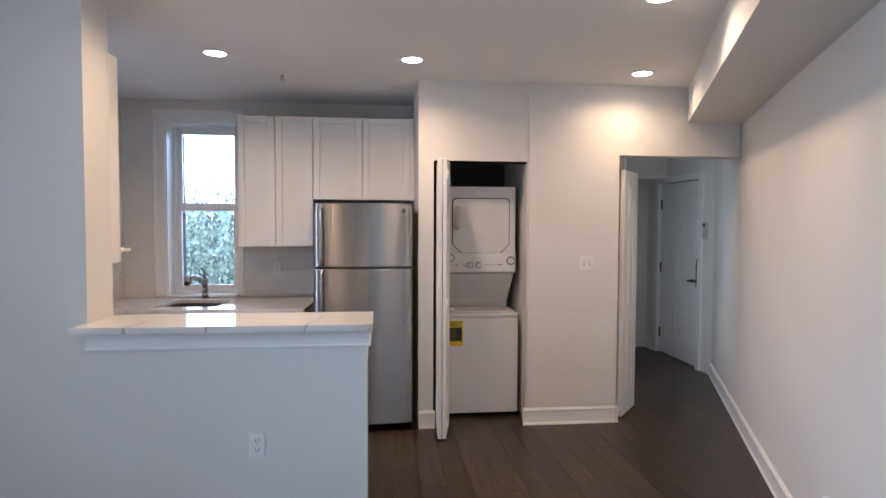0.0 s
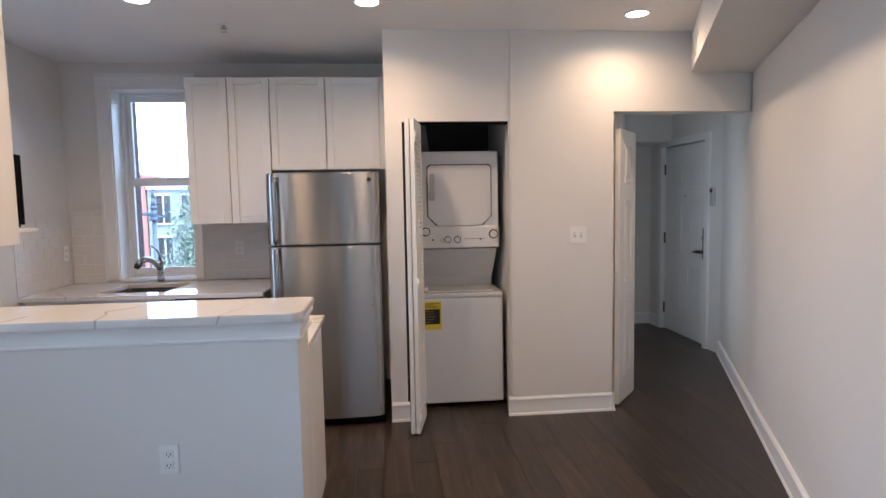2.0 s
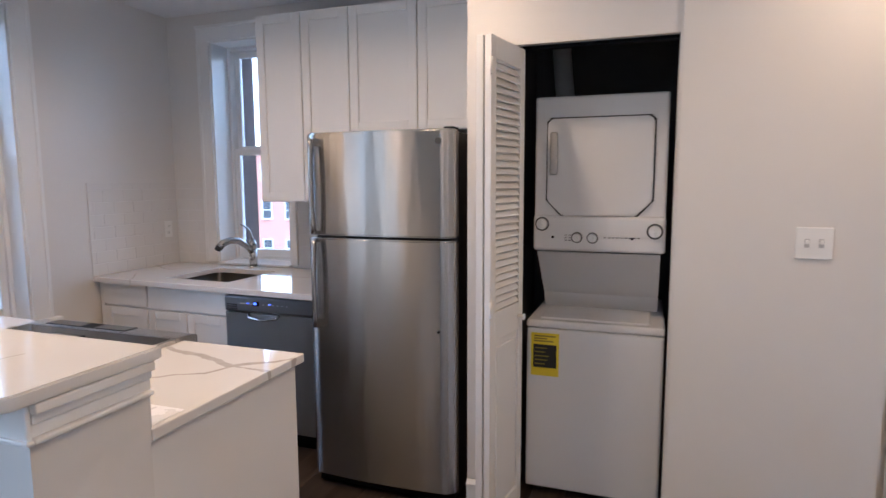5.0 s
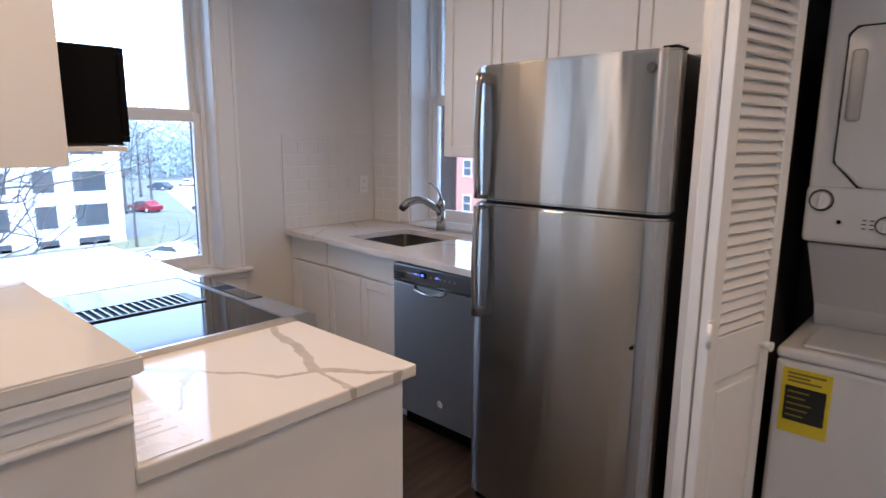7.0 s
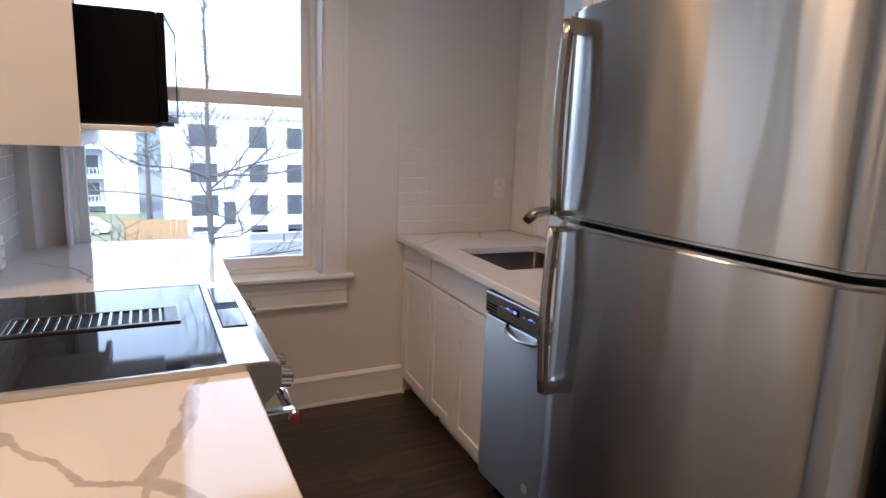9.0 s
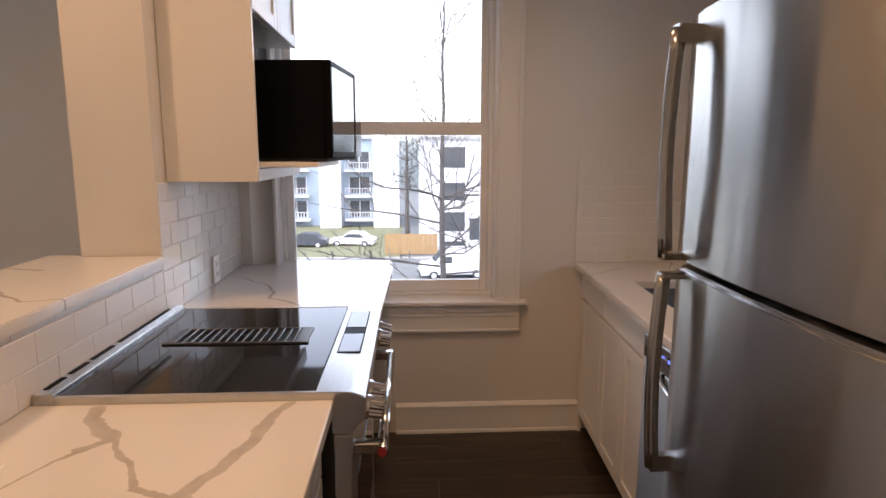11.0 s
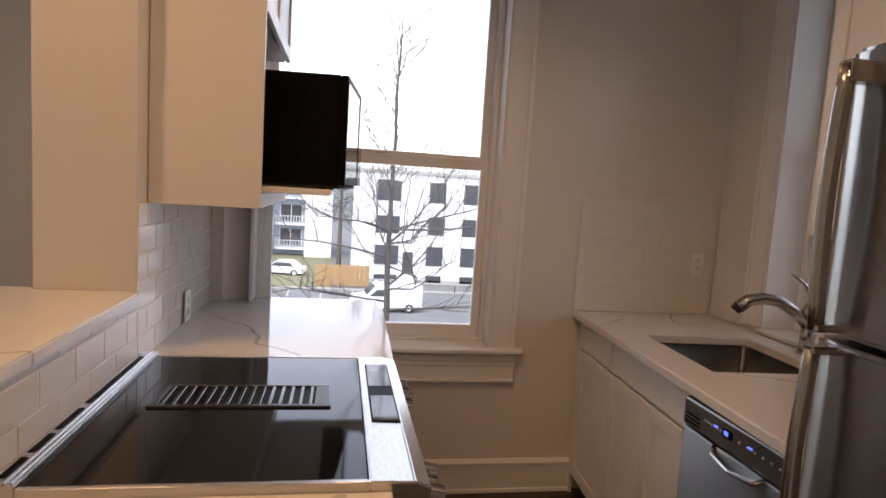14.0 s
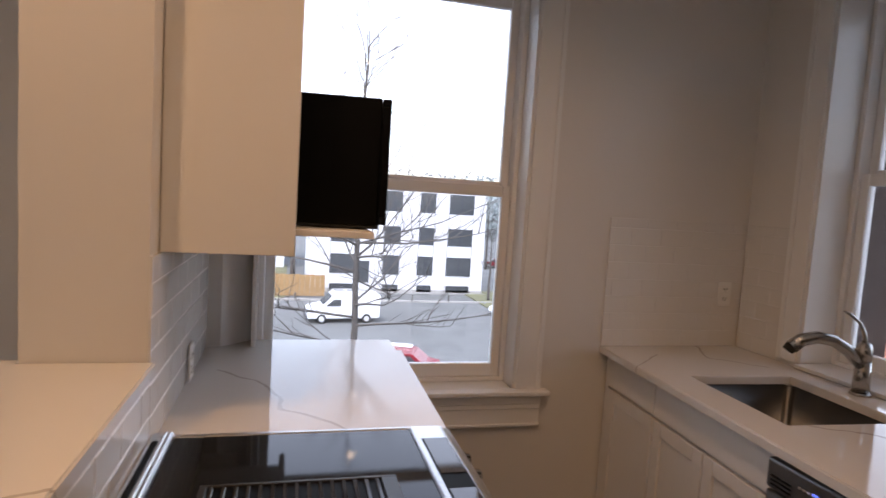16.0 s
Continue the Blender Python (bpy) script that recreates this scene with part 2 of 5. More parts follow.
SUBFLOOR = plain("dark_floor_joint", (0.012, 0.009, 0.007), 0.8)
PANE = glass("window_glass")
TILE = painted("white_glazed_tile", (0.73, 0.715, 0.69), 0.12, 30, 0.03, 0.04)
GROUT = plain("white_grout", (0.76, 0.75, 0.74), 0.8)
YELLOW = plain("yellow_label_paper", (0.75, 0.60, 0.02), 0.5)
INK = plain("black_label_ink", (0.015, 0.015, 0.015), 0.5)
PAPER = plain("white_paper", (0.80, 0.80, 0.80), 0.28)
BLUELED = glow("blue_indicator_light", (0.10, 0.18, 1.0), 0.5)
CANGLOW = glow("lit_lamp_lens", (1.0, 0.86, 0.68), 6.0)
# near-black colour that stands for the shade inside the laundry closet
CLOSETSHADE = painted("closet_shade_colour", (0.10, 0.10, 0.10), 0.85)


# ---- building helpers ----
def box(bm, x0, y0, z0, x1, y1, z1):
    a = [bm.verts.new((x, y, z)) for x in (x0, x1) for y in (y0, y1) for z in (z0, z1)]
    for f in ((0, 1, 3, 2), (4, 6, 7, 5), (0, 4, 5, 1), (2, 3, 7, 6), (0, 2, 6, 4), (1, 5, 7, 3)):
        bm.faces.new([a[i] for i in f])


def rbox(bm, x0, y0, z0, x1, y1, z1, r=0.004, seg=2):
    t = bmesh.new()
    box(t, min(x0, x1), min(y0, y1), min(z0, z1), max(x0, x1), max(y0, y1), max(z0, z1))
    bmesh.ops.bevel(t, geom=t.edges[:], offset=r, segments=seg, profile=0.5, affect="EDGES")
    merge(bm, t)


def merge(bm, t, m=None):
    if m is not None:
        t.transform(m)
    t.verts.index_update()
    vs = [bm.verts.new(v.co) for v in t.verts]
    for f in t.faces:
        try:
            nf = bm.faces.new([vs[v.index] for v in f.verts])
            nf.smooth = f.smooth
        except ValueError:
            pass
    t.free()


def cyl(bm, p0, p1, r, r2=None, seg=20):
    p0, p1 = Vector(p0), Vector(p1)
    t = bmesh.new()
    bmesh.ops.create_cone(t, cap_ends=True, segments=seg, radius1=r, radius2=r if r2 is None else r2, depth=(p1 - p0).length)
    for f in t.faces:
        f.smooth = len(f.verts) == 4
    merge(bm, t, Matrix.Translation((p0 + p1) / 2) @ (p1 - p0).to_track_quat("Z", "Y").to_matrix().to_4x4())


def tube(bm, pts, radii, seg=12, cap=True, flat=1.0):
    """A swept tube; flat squeezes the section across the sweep's side."""
    pts = [Vector(p) for p in pts]
    rings = []
    up = Vector((0, 0, 1)) if abs((pts[-1] - pts[0]).normalized().z) < 0.9 else Vector((1, 0, 0))
    for i, p in enumerate(pts):
        d = (pts[min(i + 1, len(pts) - 1)] - pts[max(i - 1, 0)]).normalized()
        a = d.cross(up).normalized()
        b = a.cross(d)
        r = radii[i] if isinstance(radii, (list, tuple)) else radii
        rings.append([bm.verts.new(p + a * math.cos(k * 2 * math.pi / seg) * r + b * math.sin(k * 2 * math.pi / seg) * r * flat) for k in range(seg)])
    for p, q in zip(rings, rings[1:]):
        for k in range(seg):
            f = bm.faces.new((p[k], p[(k + 1) % seg], q[(k + 1) % seg], q[k]))
            f.smooth = True
    if cap:
        bm.faces.new(rings[0][::-1])
        bm.faces.new(rings[-1])


def prism(bm, outline, lo, hi, axis="z"):
    """A prism over a closed outline of (a, b) pairs, from lo to hi along the axis."""
    def at(a, b, c):
        return (a, b, c) if axis == "z" else (a, c, b) if axis == "y" else (c, a, b)
    p = [bm.verts.new(at(a, b, lo)) for a, b in outline]
    q = [bm.verts.new(at(a, b, hi)) for a, b in outline]
    bm.faces.new(p[::-1])
    bm.faces.new(q)
    n = len(p)
    for i in range(n):
        bm.faces.new((p[i], p[(i + 1) % n], q[(i + 1) % n], q[i]))


def finish(name, bm, material):
    bmesh.ops.recalc_face_normals(bm, faces=bm.faces[:])
    me = bpy.data.meshes.new(name)
    bm.to_mesh(me)
    bm.free()
    me.materials.append(material)
    return new(name, me)


def thing(name, m, label, category="", group="", kind=""):
    ob = new(name)
    ob.empty_display_size = 0.1
    ob.matrix_world = m if isinstance(m, Matrix) else pose(*m)
    return tagged(ob, label, category, group, kind)


def rooted(ob):
    while ob.parent:
        ob = ob.parent
    return ob


def part(name, bm, material, parent, label="", local=False):
    """One mesh under a thing or a part. The mesh is drawn in the room's axes unless it is local."""
    ob = finish(name, bm, material)
    if not local:
        ob.data.transform(rooted(parent).matrix_basis.inverted())
    ob.parent = parent
    return tagged(ob, label)


def solid(name, bm, material, label, category="", group="", kind=""):
    """A thing of one mesh, with its origin at its base."""
    lo = [min(v.co[i] for v in bm.verts) for i in range(3)]
    hi = [max(v.co[i] for v in bm.verts) for i in range(3)]
    at = Vector(((lo[0] + hi[0]) / 2, (lo[1] + hi[1]) / 2, lo[2]))
    ob = finish(name, bm, material)
    ob.data.transform(Matrix.Translation(-at))
    ob.location = at
    return tagged(ob, label, category, group, kind)


def bm_of(*boxes, r=0.0, seg=2):
    bm = bmesh.new()
    for b in boxes:
        rbox(bm, *b, r, seg) if r else box(bm, *b)
    return bm


# ---- the setting ----
SLANT = 0.4368


def slant_x(y):
    return 1.06 + SLANT * y


SY0, SY1 = -3.4, 5.75
NORTH = 5.45
WEST = -2.10
S = dict(kind="structure")

bm = bm_of(
    (WEST - 0.27, SY0, -0.1, WEST, -1.60, 2.75), (WEST - 0.27, -0.05, -0.1, WEST, 0.35, 2.75), (WEST - 0.27, -1.60, -0.1, WEST, -0.05, 0.60), (WEST - 0.27, -1.60, 2.45, WEST, -0.05, 2.75), (WEST - 0.27, 1.72, -0.1, WEST, 3.10, 2.75), (WEST - 0.27, 4.32, -0.1, WEST, NORTH + 0.4, 2.75),
    (WEST - 0.27, 0.35, -0.1, WEST, 1.72, 0.60), (WEST - 0.27, 0.35, 2.45, WEST, 1.72, 2.75),
    (WEST - 0.27, 3.10, -0.1, WEST, 4.32, 0.70), (WEST - 0.27, 3.10, 2.45, WEST, 4.32, 2.75))
solid("wall_west", bm, WALL, "warm white painted outer wall with tall windows", "wall", **S)
bm = bm_of(
    (WEST, NORTH, -0.1, -1.735, NORTH + 0.4, 2.75), (-1.125, NORTH, -0.1, 0.43, NORTH + 0.4, 2.75),
    (-1.735, NORTH, -0.1, -1.125, NORTH + 0.4, 0.905), (-1.735, NORTH, 2.46, -1.125, NORTH + 0.4, 2.75))
solid("wall_north", bm, WALL, "warm white kitchen wall behind the sink", "wall", **S)
bm = bm_of((0.43, 4.47, -0.1, 0.545, NORTH + 0.4, 2.75))
solid("wall_nook", bm, WALL, "warm white wall beside the refrigerator", "wall", **S)
bm = bm_of((0.545, 4.47, 2.05, 1.27, 4.59, 2.75), (1.27, 4.47, -0.1, 2.0, 4.59, 2.75), (2.0, 4.47, 2.11, 3.012, 4.59, 2.75),
    (1.28, 4.456, 0.1365, 2.0, 4.4705, CEIL - 0.001), (2.0, 4.456, 2.11, 2.552, 4.4705, CEIL - 0.001), (2.552, 4.456, 2.11, 2.998, 4.4705, 2.373))
solid("wall_laundry", bm, WALL, "warm white wall with laundry and hall openings", "wall", **S)
# back wall and side sheet, darkened by colour to imitate the closet's shade
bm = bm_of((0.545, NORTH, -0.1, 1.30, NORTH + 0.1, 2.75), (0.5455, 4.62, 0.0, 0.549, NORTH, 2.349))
solid("wall_closet_back", bm, CLOSETSHADE, "back of the laundry closet, shade put into its colour", "wall", **S)
bm = bm_of((1.30, 4.59, -0.1, 1.42, NORTH + 0.1, 2.75))
solid("wall_closet", bm, WALL, "plain painted walls inside the laundry closet", "wall", **S)
# the closet ceiling carries the same painted-in shade
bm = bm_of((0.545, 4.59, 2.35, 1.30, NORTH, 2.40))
solid("ceiling_closet", bm, CLOSETSHADE, "ceiling of the laundry closet, shade put into its colour", "ceiling", **S)
bm = bmesh.new()
prism(bm, [(slant_x(SY0), SY0), (slant_x(SY1), SY1), (slant_x(SY1) + 0.25, SY1), (slant_x(SY0) + 0.25, SY0)], -0.1, 2.75)
solid("wall_east", bm, WALL, "long slanting warm white painted wall", "wall", **S)
bm = bm_of((3.57, SY1, -0.1, 3.72, 6.02, 2.75), (3.57, 6.95, -0.1, 3.72, 7.25, 2.75), (3.57, 6.02, 2.07, 3.72, 6.95, 2.75), (3.70, 6.0, -0.1, 3.78, 6.97, 2.1))
solid("wall_entry", bm, WALL, "white wall that holds the entry door", "wall", **S)
bm = bm_of((2.9, 7.25, -0.1, 3.9, 7.40, 2.75), (3.0, 6.75, 2.12, 3.57, 7.25, 2.40))
solid("wall_hall_end", bm, WALL, "white wall closing the end of the hall", "wall", **S)
bm = bmesh.new()
# the gap left in this wall is added, out of view, for the fill lamp
prism(bm, [(2.10, 4.59), (2.175, 4.76), (2.005, 4.76), (1.93, 4.59)], -0.1, 2.75)
prism(bm, [(2.51, 5.52), (3.27, 7.25), (3.10, 7.25), (2.34, 5.52)], -0.1, 2.75)
prism(bm, [(2.175, 4.76), (2.51, 5.52), (2.34, 5.52), (2.005, 4.76)], 2.08, 2.75)
solid("wall_hall", bm, WALL, "white slanting wall along the hall", "wall", **S)
# unseen shell added behind the gap to block the sky's light
bm = bm_of((1.30, NORTH + 0.1, -0.1, 1.42, 6.2, 2.75), (1.42, 6.08, -0.1, 2.60, 6.2, 2.75))
solid("wall_light_block", bm, WALL, "unseen walls added to keep sky light out of the hall", "wall", **S)
bm = bm_of((1.30, NORTH + 0.4, 2.42, 1.9, 6.2, 2.54))
solid("ceiling_light_block", bm, CEILING, "unseen ceiling added to keep sky light out of the hall", "ceiling", **S)
bm = bm_of((WEST, SY0 - 0.15, -0.1, 0.6, SY0, 2.75))
solid("wall_south", bm, WALL, "plain painted wall closing the living room", "wall", **S)
bm = bm_of((WEST, 2.79, -0.1, -1.165, 3.045, 2.75))
solid("wall_partition", bm, WALL, "warm white partition between living room and kitchen", "wall", **S)
bm = bm_of((-1.165, 2.76, -0.1, 0.075, 3.045, 1.083))
solid("wall_bar", bm, WALL, "half-height white wall under the breakfast bar", "wall", **S)
bm = bm_of((WEST - 0.27, SY0 - 0.15, CEIL, 4.0, 4.59, CEIL + 0.12), (WEST - 0.27, 4.59, CEIL, 2.0, NORTH + 0.4, CEIL + 0.12))
solid("ceiling", bm, CEILING, "flat white painted ceiling", "ceiling", **S)
bm = bm_of((1.9, 4.59, 2.40, 3.9, 7.4, 2.52))
solid("ceiling_hall", bm, CEILING, "lower white ceiling of the hall", "ceiling", **S)
bm = bmesh.new()
prism(bm, [(2.56 + SLANT * (SY0 - 4.47), SY0), (2.56, 4.468), (3.009, 4.468), (slant_x(SY0), SY0)], 2.374, CEIL)
solid("soffit", bm, WALL, "white boxed soffit along the slanting wall", "soffit", **S)


def baseboard(p0, p1, h=0.135, name="baseboard"):
    """A moulded skirting from p0 to p1; the room lies to the left of that way."""
    p0, p1 = Vector((*p0, 0)), Vector((*p1, 0))
    d = (p1 - p0).normalized()
    n = Vector((-d.y, d.x, 0))
    prof = [(0.002, 0), (0.024, 0), (0.022, 0.014), (0.016, 0.018), (0.016, h - 0.03), (0.021, h - 0.027), (0.021, h - 0.016), (0.012, h - 0.004), (0.009, h), (0.002, h)]
    bm = bmesh.new()
    rows = [[bm.verts.new(p + n * a + Vector((0, 0, b))) for a, b in prof] for p in (p0, p1)]
    k = len(prof)
    for i in range(k):
        bm.faces.new((rows[0][i], rows[0][(i + 1) % k], rows[1][(i + 1) % k], rows[1][i]))
    bm.faces.new(rows[0][::-1])
    bm.faces.new(rows[1])
    solid(name, bm, TRIM, "white moulded wooden baseboard along the wall", "baseboard", **S)


baseboard((2.0, 4.47), (1.25, 4.47))
baseboard((2.0, 4.59), (2.0, 4.446))
baseboard((0.558, 4.47), (0.43, 4.47))
baseboard((1.30, 5.40), (1.30, 4.59))
baseboard((slant_x(SY0), SY0), (slant_x(SY1), SY1))
baseboard((3.57, 7.02), (3.57, 7.25))
baseboard((3.57, 7.25), (3.27, 7.25))
baseboard((3.27, 7.25), (2.515, 5.53))
baseboard((WEST, 4.765), (WEST, 3.80), 0.165)
baseboard((0.075, 2.76), (-1.165, 2.76))
baseboard((-1.165, 2.79), (WEST, 2.79))
baseboard((WEST, 2.79), (WEST, SY0))
baseboard((0.075, 3.045), (0.075, 2.74))


# ---- windows ----
def window(name, m, w, z0, z1, meet, deep, label, left_cas=0.11, right_cas=0.11, stool=True):
    """A double-hung window in its reveal; local x runs along the wall, y outwards, from the opening's left lower corner."""
    th = thing(name, m, label, "window", kind="structure")

    def piece(nm, lab, mat, *boxes, r=0.003, parent=None):
        return part(nm, bm_of(*boxes, r=r), mat, parent or th, lab, local=True)
    # lining of the reveal
    piece("jamb", "", TRIM, (-0.004, -0.004, z0, 0.012, deep + 0.06, z1), r=0.002)
    piece("jamb", "", TRIM, (w - 0.012, -0.004, z0, w + 0.004, deep + 0.06, z1), r=0.002)
    piece("head_jamb", "", TRIM, (0.012, -0.004, z1 - 0.012, w - 0.012, deep + 0.06, z1 + 0.004), r=0.002)
    for nm, a, b in (("casing", -left_cas, 0.0), ("casing", w, w + right_cas)):
        if b - a > 0.02:
            piece(nm, "", TRIM, (a, -0.018, z0, b, -0.001, z1 + 0.0), (a if a < 0 else b - 0.022, -0.024, z0, a + 0.022 if a < 0 else b, -0.016, z1), r=0.003)
    piece("head_casing", "", TRIM, (-left_cas, -0.020, z1, w + right_cas, -0.001, z1 + 0.10), (-left_cas, -0.032, z1 + 0.085, w + right_cas, -0.016, z1 + 0.105))
    if stool:
        piece("stool", "moulded white window stool", TRIM, (-0.0, -0.055, z0 - 0.022, w + 0.150 if right_cas else w, 0.0, z0), (0.012, 0.0, z0 - 0.022, w - 0.012, deep + 0.02, z0 - 0.001), r=0.006)
        piece("apron", "stepped white moulding under the stool", TRIM, (0.0, -0.030, z0 - 0.062, w + 0.12, -0.001, z0 - 0.022), (0.0, -0.024, z0 - 0.085, w + 0.12, -0.001, z0 - 0.062), (0.0, -0.018, z0 - 0.155, w + 0.12, -0.001, z0 - 0.085), (0.0, -0.027, z0 - 0.166, w + 0.12, -0.001, z0 - 0.152), r=0.004)
    # vinyl frame
    f = 0.022
    piece("window_frame", "", VINYL, (0.012, deep - 0.01, z0, 0.012 + f, deep + 0.09, z1 - 0.012), (w - 0.012 - f, deep - 0.01, z0, w - 0.012, deep + 0.09, z1 - 0.012),
          (0.012 + f, deep - 0.01, z1 - 0.012 - f, w - 0.012 - f, deep + 0.09, z1 - 0.012), (0.012 + f, deep - 0.01, z0, w - 0.012 - f, deep + 0.09, z0 + 0.018), r=0.003)
    a, b = 0.012 + f + 0.002, w - 0.012 - f - 0.002

    def sash(lo, hi, y, bottom, top):
        s = 0.038
        sa = piece("sash", "", VINYL, (a, y, lo, a + s, y + 0.032, hi), (b - s, y, lo, b, y + 0.032, hi), (a + s, y, lo, b - s, y + 0.032, lo + bottom), (a + s, y, hi - top, b - s, y + 0.032, hi), r=0.004)
        pane = part("pane", bm_of((a + s - 0.004, y + 0.014, lo + bottom - 0.004, b - s + 0.004, y + 0.018, hi - top + 0.004)), PANE, sa, "clear glass pane", local=True)
        pane.visible_shadow = False
        return sa
    low = sash(z0 + 0.019, meet, deep + 0.005, 0.058, 0.050)
    sash(meet - 0.030, z1 - 0.012 - f - 0.001, deep + 0.042, 0.048, 0.045)
    part("sash_lock", bm_of(((a + b) / 2 - 0.03, deep - 0.008, meet, (a + b) / 2 + 0.03, deep + 0.03, meet + 0.012), r=0.004), VINYL, low, local=True)
    part("tilt_latch", bm_of((b - 0.03, deep + 0.03, meet + 0.13, b - 0.012, deep + 0.040, meet + 0.17), r=0.003), VINYL, low, local=True)
    return th


FACE_W = Matrix(((0, -1, 0, WEST), (1, 0, 0, 0), (0, 0, 1, 0), (0, 0, 0, 1)))
window("window_1", FACE_W @ pose(3.215, 0, 0), 1.105, 0.718, 2.45, 1.598, 0.115, "tall white double-hung kitchen window over the counter", left_cas=0.0, right_cas=0.115)
window("window_2", pose(-1.735, NORTH, 0), 0.61, 0.926, 2.46, 1.735, 0.17, "white double-hung window over the sink", 0.10, 0.055, stool=False)
window("window_3", FACE_W @ pose(0.35, 0, 0), 1.37, 0.60, 2.45, 1.5, 0.115, "tall white double-hung living room window", 0.11, 0.11)
# assumed window out of view, added to let light onto the slanting wall
window("window_4_assumed", FACE_W @ pose(-1.60, 0, 0), 1.55, 0.60, 2.45, 1.5, 0.115, "tall white double-hung living room window", 0.11, 0.11)
bm = bmesh.new()
prism(bm, [(WEST + 0.002, 3.10), (WEST - 0.14, 3.230), (WEST - 0.205, 3.230), (WEST - 0.205, 3.10)], 0.735, 2.449)
solid("jamb_splay", bm, TRIM, "splayed white lining beside the kitchen window", "trim", **S)
DBRICK = plain("dark_brick", (0.055, 0.035, 0.03), 0.9, 0, 40, 0.4)
bm = bm_of((-1.755, NORTH + 0.262, 0.905, -1.707, NORTH + 0.43, 2.47), (-1.153, NORTH + 0.262, 0.905, -1.105, NORTH + 0.43, 2.47))
solid("brick_reveal_north", bm, DBRICK, "dark brick outer reveal of the sink window", "brickwork", **S)
bm = bm_of((WEST - 0.275, 4.293, 0.7, WEST - 0.205, 4.335, 2.46), (WEST - 0.275, 3.10, 0.7, WEST - 0.205, 3.245, 2.46))
solid("brick_reveal_west", bm, DBRICK, "dark brick outer reveal of the kitchen window", "brickwork", **S)
bm = bm_of((-1.728, NORTH - 0.03, 0.9085, -1.132, NORTH + 0.165, 0.925), r=0.004)
solid("sill", bm, TRIM, "white sill under the sink window", "sill", **S)


# ---- kitchen along the north wall ----
def shaker(bm, x0, x1, z0, z1, y, rail=0.052, t=0.019, face=-1):
    """A shaker front; its face lies at y and looks along face."""
    b = y - face * t
    for q in ((x0, z0, x0 + rail, z1), (x1 - rail, z0, x1, z1), (x0 + rail, z0, x1 - rail, z0 + rail), (x0 + rail, z1 - rail, x1 - rail, z1)):
        rbox(bm, q[0], y, q[1], q[2], b, q[3], 0.0022, 1)
    box(bm, x0 + rail - 0.003, min(y - face * 0.008, b), z0 + rail - 0.003, x1 - rail + 0.003, max(y - face * 0.008, b), z1 - rail + 0.003)


def front(bm, x0, x1, z0, z1, y, t=0.019, face=-1):
    rbox(bm, x0, y, z0, x1, y - face * t, z1, 0.003, 2)


CF = 4.705  # face of the base fronts
c1 = thing("base_cabinet", (-1.90, 5.08, 0), "narrow white base cabinet with drawer and shaker door", "cabinet")
part("body", bm_of((-2.092, CF + 0.021, 0.10, -1.742, NORTH - 0.002, 0.874), (-1.742, CF + 0.021, 0.10, -1.692, 4.845, 0.874), (-2.092, CF + 0.075, 0.0, -1.742, NORTH - 0.002, 0.10)), CABINET, c1)
bm = bmesh.new(); front(bm, -2.062, -1.698, 0.735, 0.868, CF); part("drawer_front", bm, CABINET, c1)
bm = bmesh.new(); shaker(bm, -2.062, -1.698, 0.105, 0.723, CF); part("door", bm, CABINET, c1)
bm = bm_of((-2.094, CF + 0.003, 0.0, -2.066, CF + 0.02, 0.872)); part("filler_strip", bm, CABINET, c1)
c2 = thing("sink_cabinet", (-1.39, 5.08, 0), "white sink base cabinet with two shaker doors", "cabinet")
part("body", bm_of((-1.690, CF + 0.021, 0.10, -1.068, 4.815, 0.874), (-1.690, 5.33, 0.10, -1.068, NORTH - 0.002, 0.874), (-1.690, 4.815, 0.10, -1.068, 5.33, 0.60), (-1.690, CF + 0.075, 0.0, -1.068, NORTH - 0.002, 0.10)), CABINET, c2)
bm = bmesh.new(); front(bm, -1.687, -1.071, 0.735, 0.868, CF); part("false_front", bm, CABINET, c2)
for a, b in ((-1.686, -1.382), (-1.376, -1.072)):
    bm = bmesh.new(); shaker(bm, a, b, 0.105, 0.723, CF); part("door", bm, CABINET, c2)

# dishwasher
dw = thing("dishwasher", (-0.80, 5.05, 0), "brushed stainless dishwasher under the worktop", "dishwasher")
x0, x1, yf = -1.060, -0.465, 4.672
part("body", bm_of((x0 + 0.004, yf + 0.032, 0.09, x1 - 0.004, NORTH - 0.03, 0.868), (x0 + 0.02, yf + 0.075, 0.0, x1 - 0.02, NORTH - 0.05, 0.09)), BLACK, dw)
part("door", bm_of((x0 + 0.003, yf, 0.105, x1 - 0.003, yf + 0.032, 0.772), r=0.006), STEELV, dw)
part("control_panel", bm_of((x0 + 0.003, yf - 0.004, 0.778, x1 - 0.003, yf + 0.032, 0.864), r=0.008), plain("dark_console_steel", (0.20, 0.20, 0.205), 0.32, 0.9), dw, "dark steel control strip")
bm = bmesh.new()
for i in range(3):
    rbox(bm, x0 + 0.02, yf - 0.006, 0.79 + i * 0.012, x0 + 0.09, yf - 0.003, 0.796 + i * 0.012, 0.001, 1)
part("vent", bm, BLACK, dw)
part("display", bm_of((-0.865, yf - 0.0065, 0.815, -0.825, yf - 0.003, 0.84), r=0.001), BLACK, dw)
for bx in (-0.905, -0.762):
    part("indicator", bm_of((bx, yf - 0.0075, 0.826, bx + 0.016, yf - 0.003, 0.831), r=0.0008), BLUELED, dw, "small blue lit indicator")
part("indicator", bm_of((-0.858, yf - 0.0085, 0.822, -0.84, yf - 0.006, 0.834), r=0.001), BLUELED, dw, "small blue lit indicator")
bm = bmesh.new()
